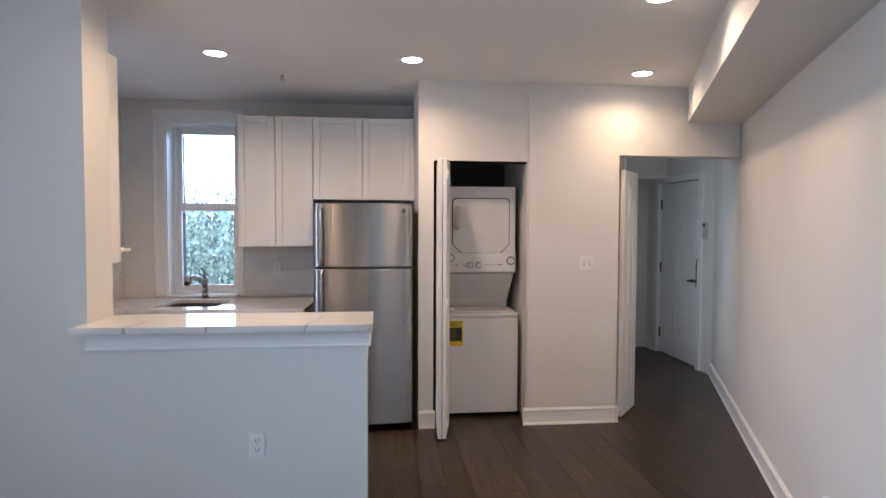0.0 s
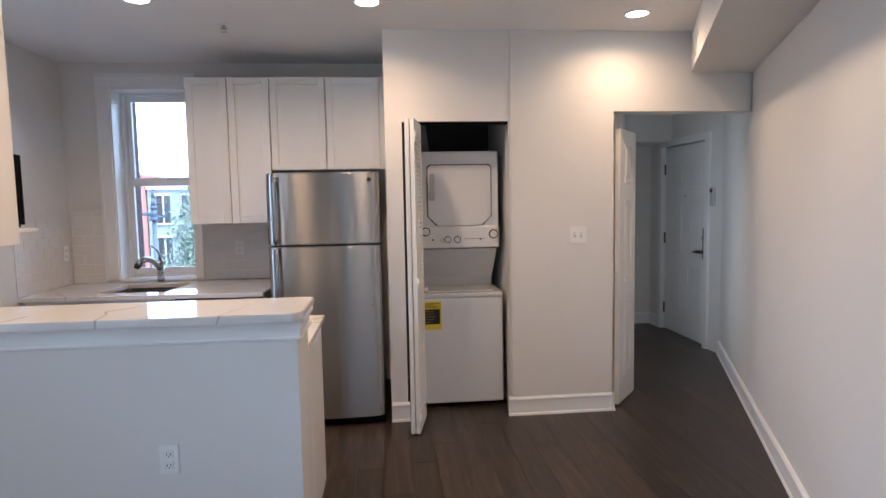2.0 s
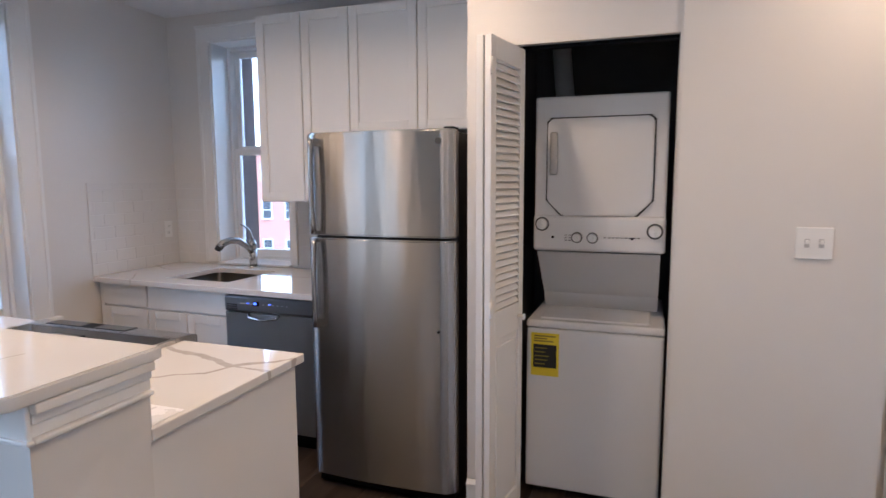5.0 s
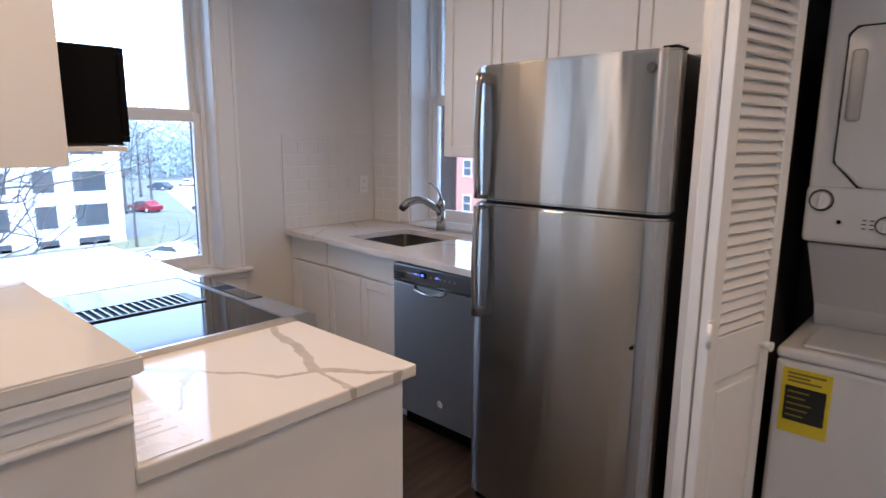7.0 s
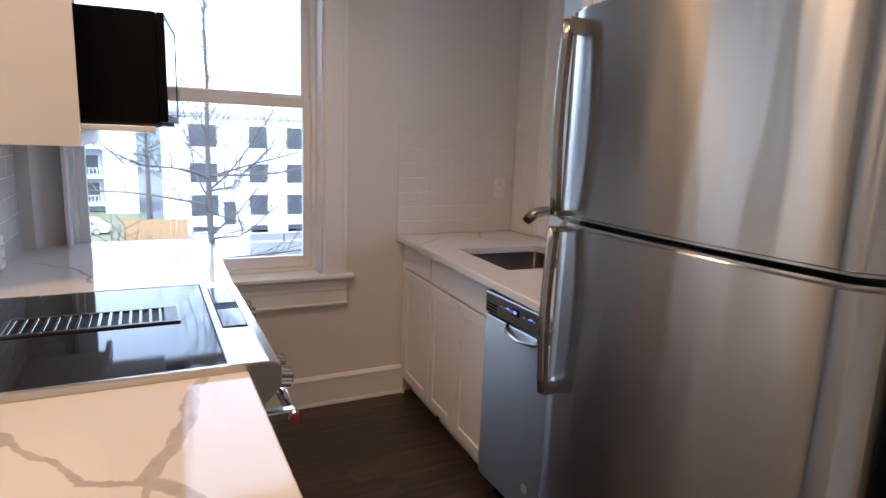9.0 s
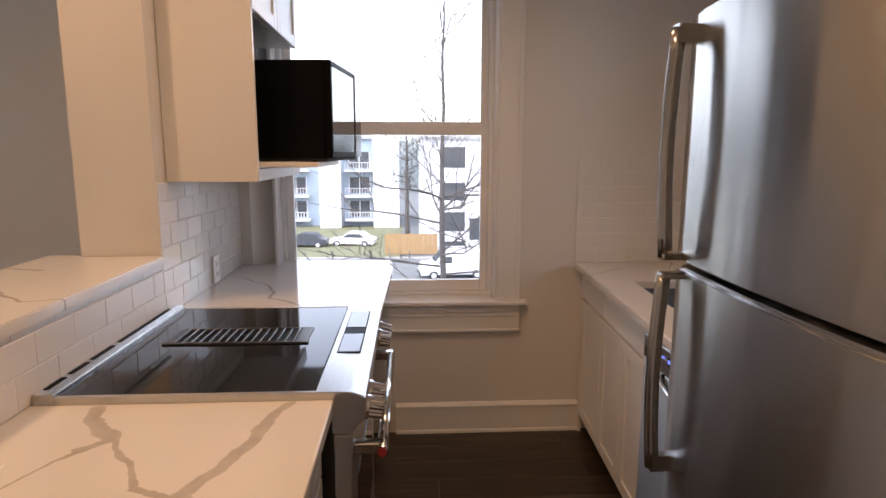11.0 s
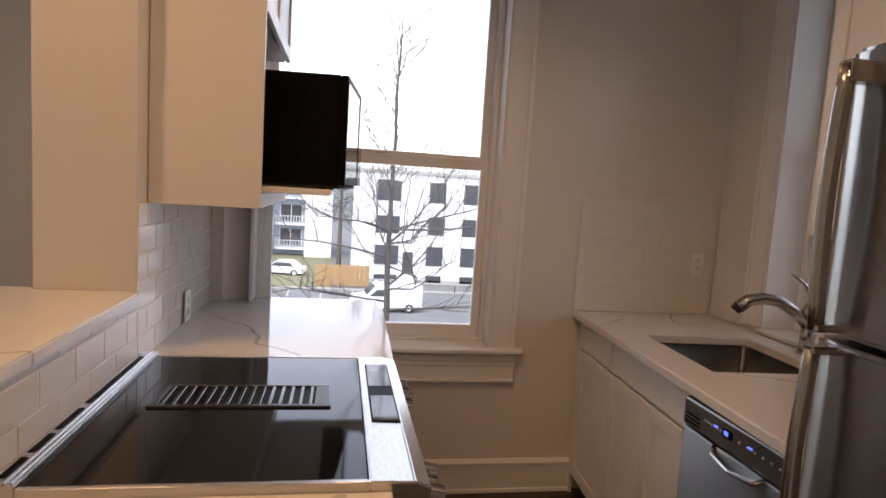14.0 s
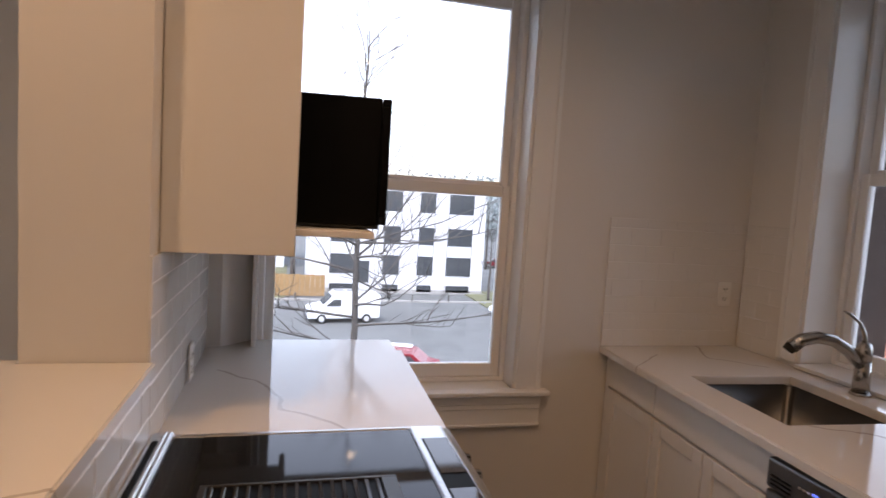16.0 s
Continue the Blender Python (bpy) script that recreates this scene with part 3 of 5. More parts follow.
for i in range(6):
    for sx in (-0.95 + i * 0.014, -0.80 + i * 0.03):
        rbox(bm, sx, yf - 0.0062, 0.822, sx + 0.008, yf - 0.003, 0.828, 0.0008, 1)
tagged(part("button_row", bm, GREYPLASTIC, dw), kind="stuff")
bm = bmesh.new()
tube(bm, [(-0.90, yf + 0.004, 0.768), (-0.885, yf - 0.014, 0.752), (-0.80, yf - 0.02, 0.742), (-0.715, yf - 0.014, 0.752), (-0.70, yf + 0.004, 0.768)], 0.011, 10, flat=0.6)
part("pocket_handle", bm, CHROME, dw, "curved chrome pocket handle")
bm = bmesh.new(); cyl(bm, (-0.735, yf - 0.002, 0.21), (-0.735, yf + 0.004, 0.21), 0.018); part("badge", bm, GREYPLASTIC, dw, "small round grey badge")
bm = bm_of((-0.461, CF + 0.0, 0.0, -0.441, NORTH - 0.002, 0.874)); solid("end_panel", bm, CABINET, "white panel between dishwasher and refrigerator", "panel")


def slab_with_hole(x0, y0, x1, y1, z0, z1, hx0, hy0, hx1, hy1, edge=0.004):
    bm = bmesh.new()
    xs, ys = (x0, hx0, hx1, x1), (y0, hy0, hy1, y1)
    for z in (z0, z1):
        g = [[bm.verts.new((x, y, z)) for x in xs] for y in ys]
        for j in range(3):
            for i in range(3):
                if (i, j) != (1, 1):
                    bm.faces.new((g[j][i], g[j][i + 1], g[j + 1][i + 1], g[j + 1][i]))
    bm.verts.ensure_lookup_table()
    bot, top = bm.verts[:16], bm.verts[16:]
    ring = [0, 1, 2, 3, 7, 11, 15, 14, 13, 12, 8, 4]
    hole = [5, 6, 10, 9]
    for r in (ring, hole):
        for a, b in zip(r, r[1:] + r[:1]):
            bm.faces.new((bot[a], bot[b], top[b], top[a]))
    bmesh.ops.recalc_face_normals(bm, faces=bm.faces[:])
    es = [e for e in bm.edges if all(abs(v.co.z - z1) < 1e-6 for v in e.verts) and len(e.link_faces) == 2 and abs(e.link_faces[0].normal.z - e.link_faces[1].normal.z) > 0.5]
    bmesh.ops.bevel(bm, geom=es, offset=edge, segments=2, affect="EDGES")
    return bm


SK = (-1.645, 4.825, -1.165, 5.265)
wt = slab_with_hole(-2.140, 4.668, -0.440, NORTH - 0.008, 0.876, 0.906, *SK)
wt = solid("worktop", wt, QUARTZ, "white quartz worktop with grey veins and sink cutout", "worktop")
sink = thing("kitchen_sink", ((SK[0] + SK[2]) / 2, (SK[1] + SK[3]) / 2, 0.68), "undermount brushed stainless single-bowl sink", "sink")
bm = bmesh.new()
t = bmesh.new()
box(t, SK[0] - 0.006, SK[1] - 0.006, 0.69, SK[2] + 0.006, SK[3] + 0.006, 0.875)
t.faces.ensure_lookup_table()
bmesh.ops.delete(t, geom=[f for f in t.faces if all(v.co.z > 0.8 for v in f.verts)], context="FACES")
bmesh.ops.bevel(t, geom=[e for e in t.edges if not all(v.co.z > 0.8 for v in e.verts)], offset=0.03, segments=4, affect="EDGES")
bmesh.ops.recalc_face_normals(t, faces=t.faces[:])
for f in t.faces:
    f.smooth = True
bmesh.ops.solidify(t, geom=t.faces[:], thickness=0.002)
merge(bm, t)
part("bowl", bm, SINKSTEEL, sink)
bm = bmesh.new(); cyl(bm, (-1.405, 5.05, 0.690), (-1.405, 5.05, 0.697), 0.045, 0.04, 28); part("drain", bm, CHROME, sink, "round chrome drain")
fx, fy = -1.43, 5.365
fa = thing("faucet", (fx, fy, 0.906), "brushed nickel pull-out kitchen faucet with lever", "faucet")
bm = bmesh.new(); cyl(bm, (fx, fy, 0.906), (fx, fy, 0.915), 0.031, 0.029, 28); cyl(bm, (fx, fy, 0.914), (fx, fy, 1.02), 0.025, 0.022, 28)
tube(bm, [(fx, fy, 1.015), (fx + 0.0, fy - 0.004, 1.05), (fx, fy, 1.075)], [0.023, 0.024, 0.016], 16)
part("body", bm, NICKEL, fa)
bm = bmesh.new()
tube(bm, [(fx, fy - 0.005, 1.0), (fx - 0.01, fy - 0.05, 1.045), (fx - 0.022, fy - 0.10, 1.075), (fx - 0.034, fy - 0.15, 1.082), (fx - 0.045, fy - 0.195, 1.07), (fx - 0.052, fy - 0.225, 1.045)], [0.019, 0.019, 0.019, 0.020, 0.021, 0.022], 16)
part("spout", bm, NICKEL, fa)
bm = bmesh.new(); cyl(bm, (fx - 0.052, fy - 0.225, 1.046), (fx - 0.055, fy - 0.234, 1.033), 0.0185, 0.017, 20); part("spray_head", bm, RUBBER, fa)
bm = bmesh.new()
tube(bm, [(fx, fy, 1.06), (fx - 0.004, fy - 0.004, 1.10), (fx - 0.012, fy - 0.018, 1.135), (fx - 0.026, fy - 0.045, 1.16), (fx - 0.034, fy - 0.06, 1.168)], [0.014, 0.011, 0.009, 0.008, 0.005], 12, flat=0.6)
part("lever", bm, NICKEL, fa)

fa.scale = (1.15, 1.15, 1.15)

# the sink run stands a little out of square with the room
TURN = Matrix.Translation((-1.07, 4.69, 0)) @ pose(0, 0, 0, 0, 0, -3.0) @ Matrix.Translation((1.07, -4.69, 0))
for ob in (c1, c2, wt, sink, fa):
    ob.matrix_basis = TURN @ ob.matrix_basis

# wall cabinets
UF = 4.985


def wall_cabinet(x0, x1, z0, z1, doors, label, yb=NORTH - 0.002, parts_y=UF):
    w = thing("wall_cabinet", ((x0 + x1) / 2, (parts_y + yb) / 2, z0), label, "cabinet", "white wall cabinets")
    part("body", bm_of((x0, parts_y + 0.021, z0, x1, yb, z1), r=0.001, seg=1), CABINET, w)
    for a, b in doors:
        bm = bmesh.new(); shaker(bm, a + 0.0015, b - 0.0015, z0 + 0.003, z1 - 0.003, parts_y); part("door", bm, CABINET, w)
    return w


wall_cabinet(-1.012, -0.412, 1.376, 2.449, ((-1.012, -0.715), (-0.712, -0.412)), "tall white shaker wall cabinet with two doors")
wall_cabinet(-0.409, 0.392, 1.766, 2.449, ((-0.409, -0.006), (-0.003, 0.392)), "white shaker cabinet above the refrigerator")
bm = bm_of((0.394, UF + 0.004, 1.766, 0.427, UF + 0.024, 2.449)); solid("filler_panel", bm, CABINET, "narrow white filler beside the wall cabinet", "panel")

# refrigerator
FX0, FX1, FY = -0.352, 0.386, 4.40
fr = thing("refrigerator", (0.017, 4.85, 0), "stainless steel top-freezer refrigerator with black sides", "refrigerator")


def bowed_door(z0, z1):
    bm = bmesh.new()
    n = 22
    out = []
    for i in range(n + 1):
        s = -1 + 2 * i / n
        x = (FX0 + FX1) / 2 + s * (FX1 - FX0) / 2
        y = FY + 0.020 * s * s + 0.028 * max(0, abs(s) - 0.93) / 0.07 * max(0, abs(s) - 0.93) / 0.07
        out.append((x, y))
    out += [(FX1, FY + 0.085), (FX0, FY + 0.085)]
    prism(bm, out, z0, z1)
    bmesh.ops.recalc_face_normals(bm, faces=bm.faces[:])
    es = [e for e in bm.edges if abs(e.verts[0].co.z - e.verts[1].co.z) < 1e-6 and len(e.link_faces) == 2 and abs(e.link_faces[0].normal.z - e.link_faces[1].normal.z) > 0.5]
    bmesh.ops.bevel(bm, geom=es, offset=0.008, segments=3, affect="EDGES")
    for f in bm.faces:
        f.smooth = abs(f.normal.z) < 0.04 and f.normal.y < 0.5
    for e in bm.edges:
        e.smooth = all(f.smooth for f in e.link_faces)
    return bm


part("body", bm_of((FX0 + 0.006, FY + 0.098, 0.03, FX1 - 0.004, 5.20, 1.712), r=0.008), BLACKSIDE, fr, "black textured cabinet")
up = part("freezer_door", bowed_door(1.246, 1.720), FRIDGE, fr)
lo = part("fresh_food_door", bowed_door(0.062, 1.234), FRIDGE, fr)
part("gasket", bm_of((FX0 + 0.02, FY + 0.082, 0.075, FX1 - 0.02, FY + 0.102, 1.225), (FX0 + 0.02, FY + 0.082, 1.255, FX1 - 0.02, FY + 0.102, 1.71)), RUBBER, fr)
part("toe_grille", bm_of((FX0 + 0.015, FY + 0.06, 0.008, FX1 - 0.015, FY + 0.11, 0.056), r=0.004), BLACK, fr)
part("hinge_cover", bm_of((FX1 - 0.058, FY + 0.045, 1.7205, FX1 - 0.010, FY + 0.125, 1.730), r=0.0045), BLACK, fr)
for door, z0, z1, far in ((up, 1.252, 1.692, 1), (lo, 0.810, 1.228, -1)):
    hx = FX0 + 0.066
    bm = bmesh.new()
    near = z0 if far > 0 else z1
    end = z1 if far > 0 else z0
    # the grip bows slightly away from the door towards its middle
    k = 10
    pts = [(hx, FY - 0.024 - 0.010 * math.sin(math.pi * q / k), z0 + 0.006 + (z1 - z0 - 0.012) * q / k) for q in range(k + 1)]
    tube(bm, pts, 0.0145, 16, flat=0.72)
    prism(bm, [(hx - 0.013, FY - 0.030), (hx + 0.013, FY - 0.030), (hx + 0.0105, FY + 0.022), (hx - 0.0105, FY + 0.022)], min(end, end - far * 0.034), max(end, end - far * 0.034))
    rbox(bm, hx - 0.0125, FY - 0.034, min(near, near + far * 0.014), hx + 0.0125, FY + 0.020, max(near, near + far * 0.014), 0.004, 2)
    part("handle", bm, HANDLE, door, "straight brushed steel handle with end brackets")
bm = bmesh.new(); cyl(bm, (0.318, FY + 0.003, 1.668), (0.318, FY + 0.016, 1.668), 0.0135, seg=28); part("badge", bm, BRONZE, up, "round dark metal badge")
bm = bmesh.new(); cyl(bm, (0.315, FY + 0.004, 0.828), (0.315, FY + 0.018, 0.828), 0.006, seg=14); part("lock_dot", bm, BLACK, lo, "small dark dot")

# ---- the range side ----
PEN = 3.675  # face of the peninsula's fronts
bm = bmesh.new()
rbox(bm, -0.438, 3.046, 0.880, 0.078, 3.705, 0.911, 0.004)
solid("peninsula_worktop", bm, QUARTZ, "white quartz worktop beside the range, grey veined", "worktop")
bm = bmesh.new()
prism(bm, [(-1.204, 3.046), (-1.204, 3.775), (-2.035, 3.795), (-2.04, 3.795), (-2.04, 3.775), (-2.21, 3.775), (-2.21, 3.215), (-2.11, 3.115), (-2.095, 3.046)], 0.876, 0.906)
solid("window_worktop", bm, QUARTZ, "white quartz worktop running to the window", "worktop")
pc = thing("peninsula_cabinet", (-0.2, 3.37, 0), "white base cabinet closing the peninsula's end", "cabinet")
part("body", bm_of((-0.434, 3.048, 0.10, 0.042, PEN - 0.021, 0.879), (-0.434, 3.048, 0.0, 0.042, PEN - 0.08, 0.10)), CABINET, pc)
part("end_panel", bm_of((0.043, 3.048, 0.0, 0.060, PEN - 0.001, 0.879), r=0.0015), CABINET, pc)
bm = bmesh.new(); front(bm, -0.43, 0.040, 0.735, 0.868, PEN, face=1); part("drawer_front", bm, CABINET, pc)
bm = bmesh.new(); shaker(bm, -0.43, 0.040, 0.105, 0.728, PEN, face=1); part("door", bm, CABINET, pc)
wc = thing("corner_cabinet", (-1.65, 3.37, 0), "white base cabinet under the window worktop", "cabinet")
part("body", bm_of((-2.092, 3.048, 0.10, -1.208, PEN - 0.021, 0.874), (-2.092, 3.048, 0.0, -1.208, PEN - 0.08, 0.10)), CABINET, wc)
bm = bmesh.new(); shaker(bm, -2.08, -1.212, 0.105, 0.868, PEN, face=1); part("door", bm, CABINET, wc)



def fluted(bm, at, axis, rings, teeth=16):
    """A turned knob about an axis; each ring is (distance, radius, fluted or not)."""
    q = Vector(axis).to_track_quat("Z", "Y").to_matrix()
    n = teeth * 4
    rows = []
    for d, r, cut in rings:
        row = []
        for k in range(n):
            u = k * math.tau / n
            rr = r + (0.0014 * math.cos(u * teeth) if cut else 0.0)
            row.append(bm.verts.new(Vector(at) + q @ Vector((rr * math.cos(u), rr * math.sin(u), d))))
        rows.append(row)
    for a, b in zip(rows, rows[1:]):
        for k in range(n):
            bm.faces.new((a[k], a[(k + 1) % n], b[(k + 1) % n], b[k]))
    bm.faces.new(rows[0][::-1])
    bm.faces.new(rows[-1])


# range
RX0, RX1 = -1.200, -0.442
rg = thing("range", ((RX0 + RX1) / 2, 3.4, 0), "stainless downdraft electric range with black glass top", "range")
part("body", bm_of((RX0, 3.050, 0.09, RX1, 3.725, 0.898), (RX0 + 0.02, 3.06, 0.0, RX1 - 0.02, 3.66, 0.09)), BLACKSIDE, rg, "black side panels")
part("top_frame", bm_of((RX0 - 0.002, 3.050, 0.899, RX1 + 0.004, 3.098, 0.944), (RX0 - 0.002, 3.098, 0.909, RX0 + 0.012, 3.69, 0.937), (RX1 - 0.010, 3.098, 0.909, RX1 + 0.004, 3.69, 0.937), r=0.003), STEEL, rg)
part("cooktop", bm_of((RX0 + 0.0125, 3.099, 0.912, RX1 - 0.0105, 3.688, 0.935), r=0.002, seg=1), BLACKGLASS, rg, "glossy black ceramic glass")
bm = bmesh.new()
prism(bm, [(3.690, 0.899), (3.690, 0.938), (3.775, 0.936), (3.806, 0.925), (3.806, 0.872), (3.770, 0.835), (3.727, 0.835), (3.727, 0.899)], RX0 - 0.002, RX1 + 0.004, "x")
bmesh.ops.recalc_face_normals(bm, faces=bm.faces[:])
bmesh.ops.bevel(bm, geom=bm.edges[:], offset=0.003, segments=2, affect="EDGES")
cp = part("control_panel", bm, STEEL, rg)
td = part("touch_display", bm_of((-1.12, 3.706, 0.934, -0.70, 3.774, 0.9388), r=0.002), BLACK, cp, "black touch display with two glass panes")
for x0, x1 in ((-1.116, -0.930), (-0.862, -0.704)):
    part("pane", bm_of((x0, 3.710, 0.9385, x1, 3.770, 0.9402), r=0.0006, seg=1), MIRRORGLASS, td, "reflective dark glass")
bm = bmesh.new()
for x0, x1 in ((RX0 + 0.05, -0.80), (-0.77, -0.66), (-0.64, -0.56), (-0.54, -0.465)):
    rbox(bm, x0, 3.058, 0.941, x1, 3.073, 0.9462, 0.002, 1)
part("rear_vent", bm, BLACK, rg, "black slots in the rear trim")
for y in (3.078, 3.089):
    part("ridge", bm_of((RX0 + 0.002, y, 0.943, RX1, y + 0.005, 0.9475), r=0.0015, seg=1), STEEL, rg)
gr = part("downdraft_grille", bm_of((-0.938, 3.197, 0.9345, -0.930, 3.606, 0.9395), (-0.806, 3.190, 0.9345, -0.792, 3.612, 0.9400), (-0.930, 3.197, 0.9345, -0.806, 3.211, 0.9395), (-0.930, 3.572, 0.9345, -0.806, 3.606, 0.9395), r=0.001, seg=1), DARKIRON, rg, "black cast vent grille")
part("slot_bed", bm_of((-0.930, 3.211, 0.9348, -0.806, 3.572, 0.9356)), BLACK, gr, "dark opening under the bars")
for i in range(15):
    y = 3.2155 + i * 0.0245
    part("bar", bm_of((-0.930, y, 0.9357, -0.806, y + 0.0085, 0.9392), r=0.001, seg=1), GRILLEBAR, gr)
part("oven_door", bm_of((RX0 + 0.004, 3.7255, 0.20, RX1 - 0.004, 3.772, 0.83), r=0.005), STEEL, rg)
part("oven_window", bm_of((RX0 + 0.13, 3.770, 0.36, RX1 - 0.13, 3.775, 0.66), r=0.002), BLACKGLASS, rg)
part("drawer", bm_of((RX0 + 0.004, 3.7255, 0.10, RX1 - 0.004, 3.772, 0.194), r=0.005), STEEL, rg)
bm = bmesh.new(); cyl(bm, (RX0 + 0.03, 3.843, 0.775), (RX1 - 0.025, 3.843, 0.775), 0.0145, seg=24); part("handle", bm, CHROME, rg, "round polished oven handle")
for x in (RX0 + 0.06, RX1 - 0.055):
    part("handle_post", bm_of((x - 0.014, 3.770, 0.760, x + 0.014, 3.85, 0.790), r=0.005), CHROME, rg)
bm = bmesh.new(); cyl(bm, (RX1 - 0.025, 3.843, 0.775), (RX1 - 0.021, 3.843, 0.775), 0.011, seg=18)
part("end_cap", bm, plain("red_enamel", (0.25, 0.02, 0.02), 0.3), rg, "small red end disc")
for x in (-1.135, -1.045, -0.605, -0.515):
    bm = bmesh.new()
    fluted(bm, (x, 3.800, 0.868), (0, 0.985, -0.172), ((0.0, 0.030, 0), (0.011, 0.029, 0), (0.012, 0.0245, 1), (0.044, 0.0228, 1), (0.047, 0.019, 0)))
    part("knob", bm, CHROME, rg, "fluted chrome knob")

rg.matrix_basis = Matrix.Translation((0, 3.053, -0.009)) @ Matrix.Diagonal((1, 0.955, 1, 1)) @ Matrix.Translation((0, -3.05, 0)) @ rg.matrix_basis

# microwave in its wall cabinet
mc = thing("microwave_cabinet", (-1.62, 3.22, 1.356), "white wall cabinet with open microwave shelf", "cabinet")
part("side_panel", bm_of((-1.272, 3.047, 1.356, -1.254, 3.358, 2.445), r=0.0015, seg=1), CABINET, mc)
part("side_panel", bm_of((-2.06, 3.047, 1.356, -2.042, 3.180, 2.445), r=0.0015, seg=1), CABINET, mc)
part("top_box", bm_of((-2.041, 3.047, 1.93, -1.273, 3.336, 2.444)), CABINET, mc)
part("back_panel", bm_of((-2.041, 3.047, 1.43, -1.273, 3.056, 1.929)), CABINET, mc)
part("shelf", bm_of((-2.041, 3.047, 1.402, -1.273, 3.358, 1.424), (-1.90, 3.358, 1.406, -1.283, 3.56, 1.424), r=0.002, seg=1), CABINET, mc)
part("valance", bm_of((-2.041, 3.336, 1.358, -1.273, 3.357, 1.400), r=0.0015, seg=1), CABINET, mc)
for a, b in ((-2.058, -1.662), (-1.658, -1.257)):
    bm = bmesh.new(); shaker(bm, a, b, 1.932, 2.442, 3.358, face=1); part("door", bm, CABINET, mc)
mw = thing("microwave", (-1.6, 3.35, 1.4245), "black countertop microwave with reflective glass door", "microwave")
mx0, mx1 = -1.88, -1.362
part("body", bm_of((mx0, 3.10, 1.436, mx1, 3.585, 1.785), r=0.005), BLACK, mw)
door = part("door", bm_of((mx0 + 0.12, 3.586, 1.440, mx1 - 0.002, 3.610, 1.462), (mx0 + 0.12, 3.586, 1.764, mx1 - 0.002, 3.610, 1.784), (mx0 + 0.12, 3.586, 1.462, mx0 + 0.135, 3.610, 1.764), (mx1 - 0.022, 3.586, 1.462, mx1 - 0.002, 3.610, 1.764), r=0.003), BLACK, mw, "black door frame")
part("glass", bm_of((mx0 + 0.1352, 3.590, 1.4622, mx1 - 0.0222, 3.6085, 1.7638)), MIRRORGLASS, door, "reflective dark glass")
part("control_panel", bm_of((mx0 + 0.002, 3.586, 1.44, mx0 + 0.118, 3.611, 1.782), r=0.003), MIRRORGLASS, mw)
part("base_strip", bm_of((mx0 + 0.01, 3.12, 1.4275, mx1 - 0.01, 3.59, 1.4365), r=0.002), RUBBER, mw)
part("trim_strip", bm_of((mx0 + 0.119, 3.586, 1.44, mx0 + 0.1195, 3.610, 1.782)), BLACK, mw)
for x in (mx0 + 0.05, mx1 - 0.05):
    for y in (3.14, 3.53):
        bm = bmesh.new(); cyl(bm, (x, y, 1.4245), (x, y, 1.437), 0.012); part("foot", bm, RUBBER, mw)

mw.matrix_basis = Matrix.Translation((-1.362, 3.60, 0)) @ pose(0, 0, 0, 0, 0, -7.0) @ Matrix.Translation((1.362, -3.61, 0)) @ mw.matrix_basis

# breakfast bar top and its moulding
t = bmesh.new()
prism(t, [(-1.19, 2.67), *[(0.045 + 0.06 * math.sin(k * math.pi / 16), 2.73 - 0.06 * math.cos(k * math.pi / 16)) for k in range(9)], (0.105, 3.062), (-1.163, 3.062), (-1.163, 2.789), (-1.19, 2.789)], 1.084, 1.115)
bmesh.ops.recalc_face_normals(t, faces=t.faces[:])
bmesh.ops.bevel(t, geom=[e for e in t.edges if abs(e.verts[0].co.z - e.verts[1].co.z) < 1e-6], offset=0.004, segments=2, affect="EDGES")
bm = bmesh.new()
merge(bm, t)
solid("bar_top", bm, QUARTZ, "raised white quartz breakfast bar slab", "bar top")
bm = bm_of((-1.16, 2.748, 1.004, 0.088, 2.759, 1.083), (-1.16, 2.743, 1.000, 0.094, 2.759, 1.012), (0.0755, 2.759, 1.000, 0.094, 3.046, 1.012), (0.0755, 2.759, 1.012, 0.084, 3.046, 1.040), (0.0755, 2.759, 1.040, 0.090, 3.046, 1.060), (0.0755, 2.759, 1.060, 0.102, 3.046, 1.083), r=0.004)
solid("trim_bar", bm, TRIM, "white moulding under the bar slab", "trim", **S)

# ---- laundry closet ----
wd = thing("laundry_center", (0.96, 5.05, 0), "white stacked washer and dryer in the closet", "washer dryer")
lx0, lx1, ly = 0.655, 1.262, 4.690
part("washer_body", bm_of((lx0, ly, 0.03, lx1, 5.38, 0.812), r=0.012, seg=3), ENAMEL, wd)
for x in (lx0 + 0.06, lx1 - 0.06):
    for y in (ly + 0.06, 5.3):
        bm = bmesh.new(); cyl(bm, (x, y, 0), (x, y, 0.035), 0.022); part("foot", bm, RUBBER, wd)
part("washer_top", bm_of((lx0 - 0.002, ly - 0.004, 0.814, lx1 + 0.002, 5.38, 0.850), r=0.012, seg=3), ENAMEL, wd)
part("washer_lid", bm_of((lx0 + 0.06, ly + 0.025, 0.851, lx1 - 0.06, ly + 0.30, 0.862), r=0.005), ENAMEL, wd)
part("dryer_body", bm_of((lx0 + 0.015, ly + 0.075, 1.168, lx1 - 0.012, 5.38, 1.876), r=0.012, seg=3), ENAMEL, wd)
bm = bmesh.new()
prism(bm, [(ly + 0.079, 1.164), (5.37, 1.164), (5.37, 0.852), (ly + 0.34, 0.852), (ly + 0.30, 0.93)], lx0 + 0.03, lx1 - 0.028, "x")
part("support_panel", bm, ENAMEL, wd)
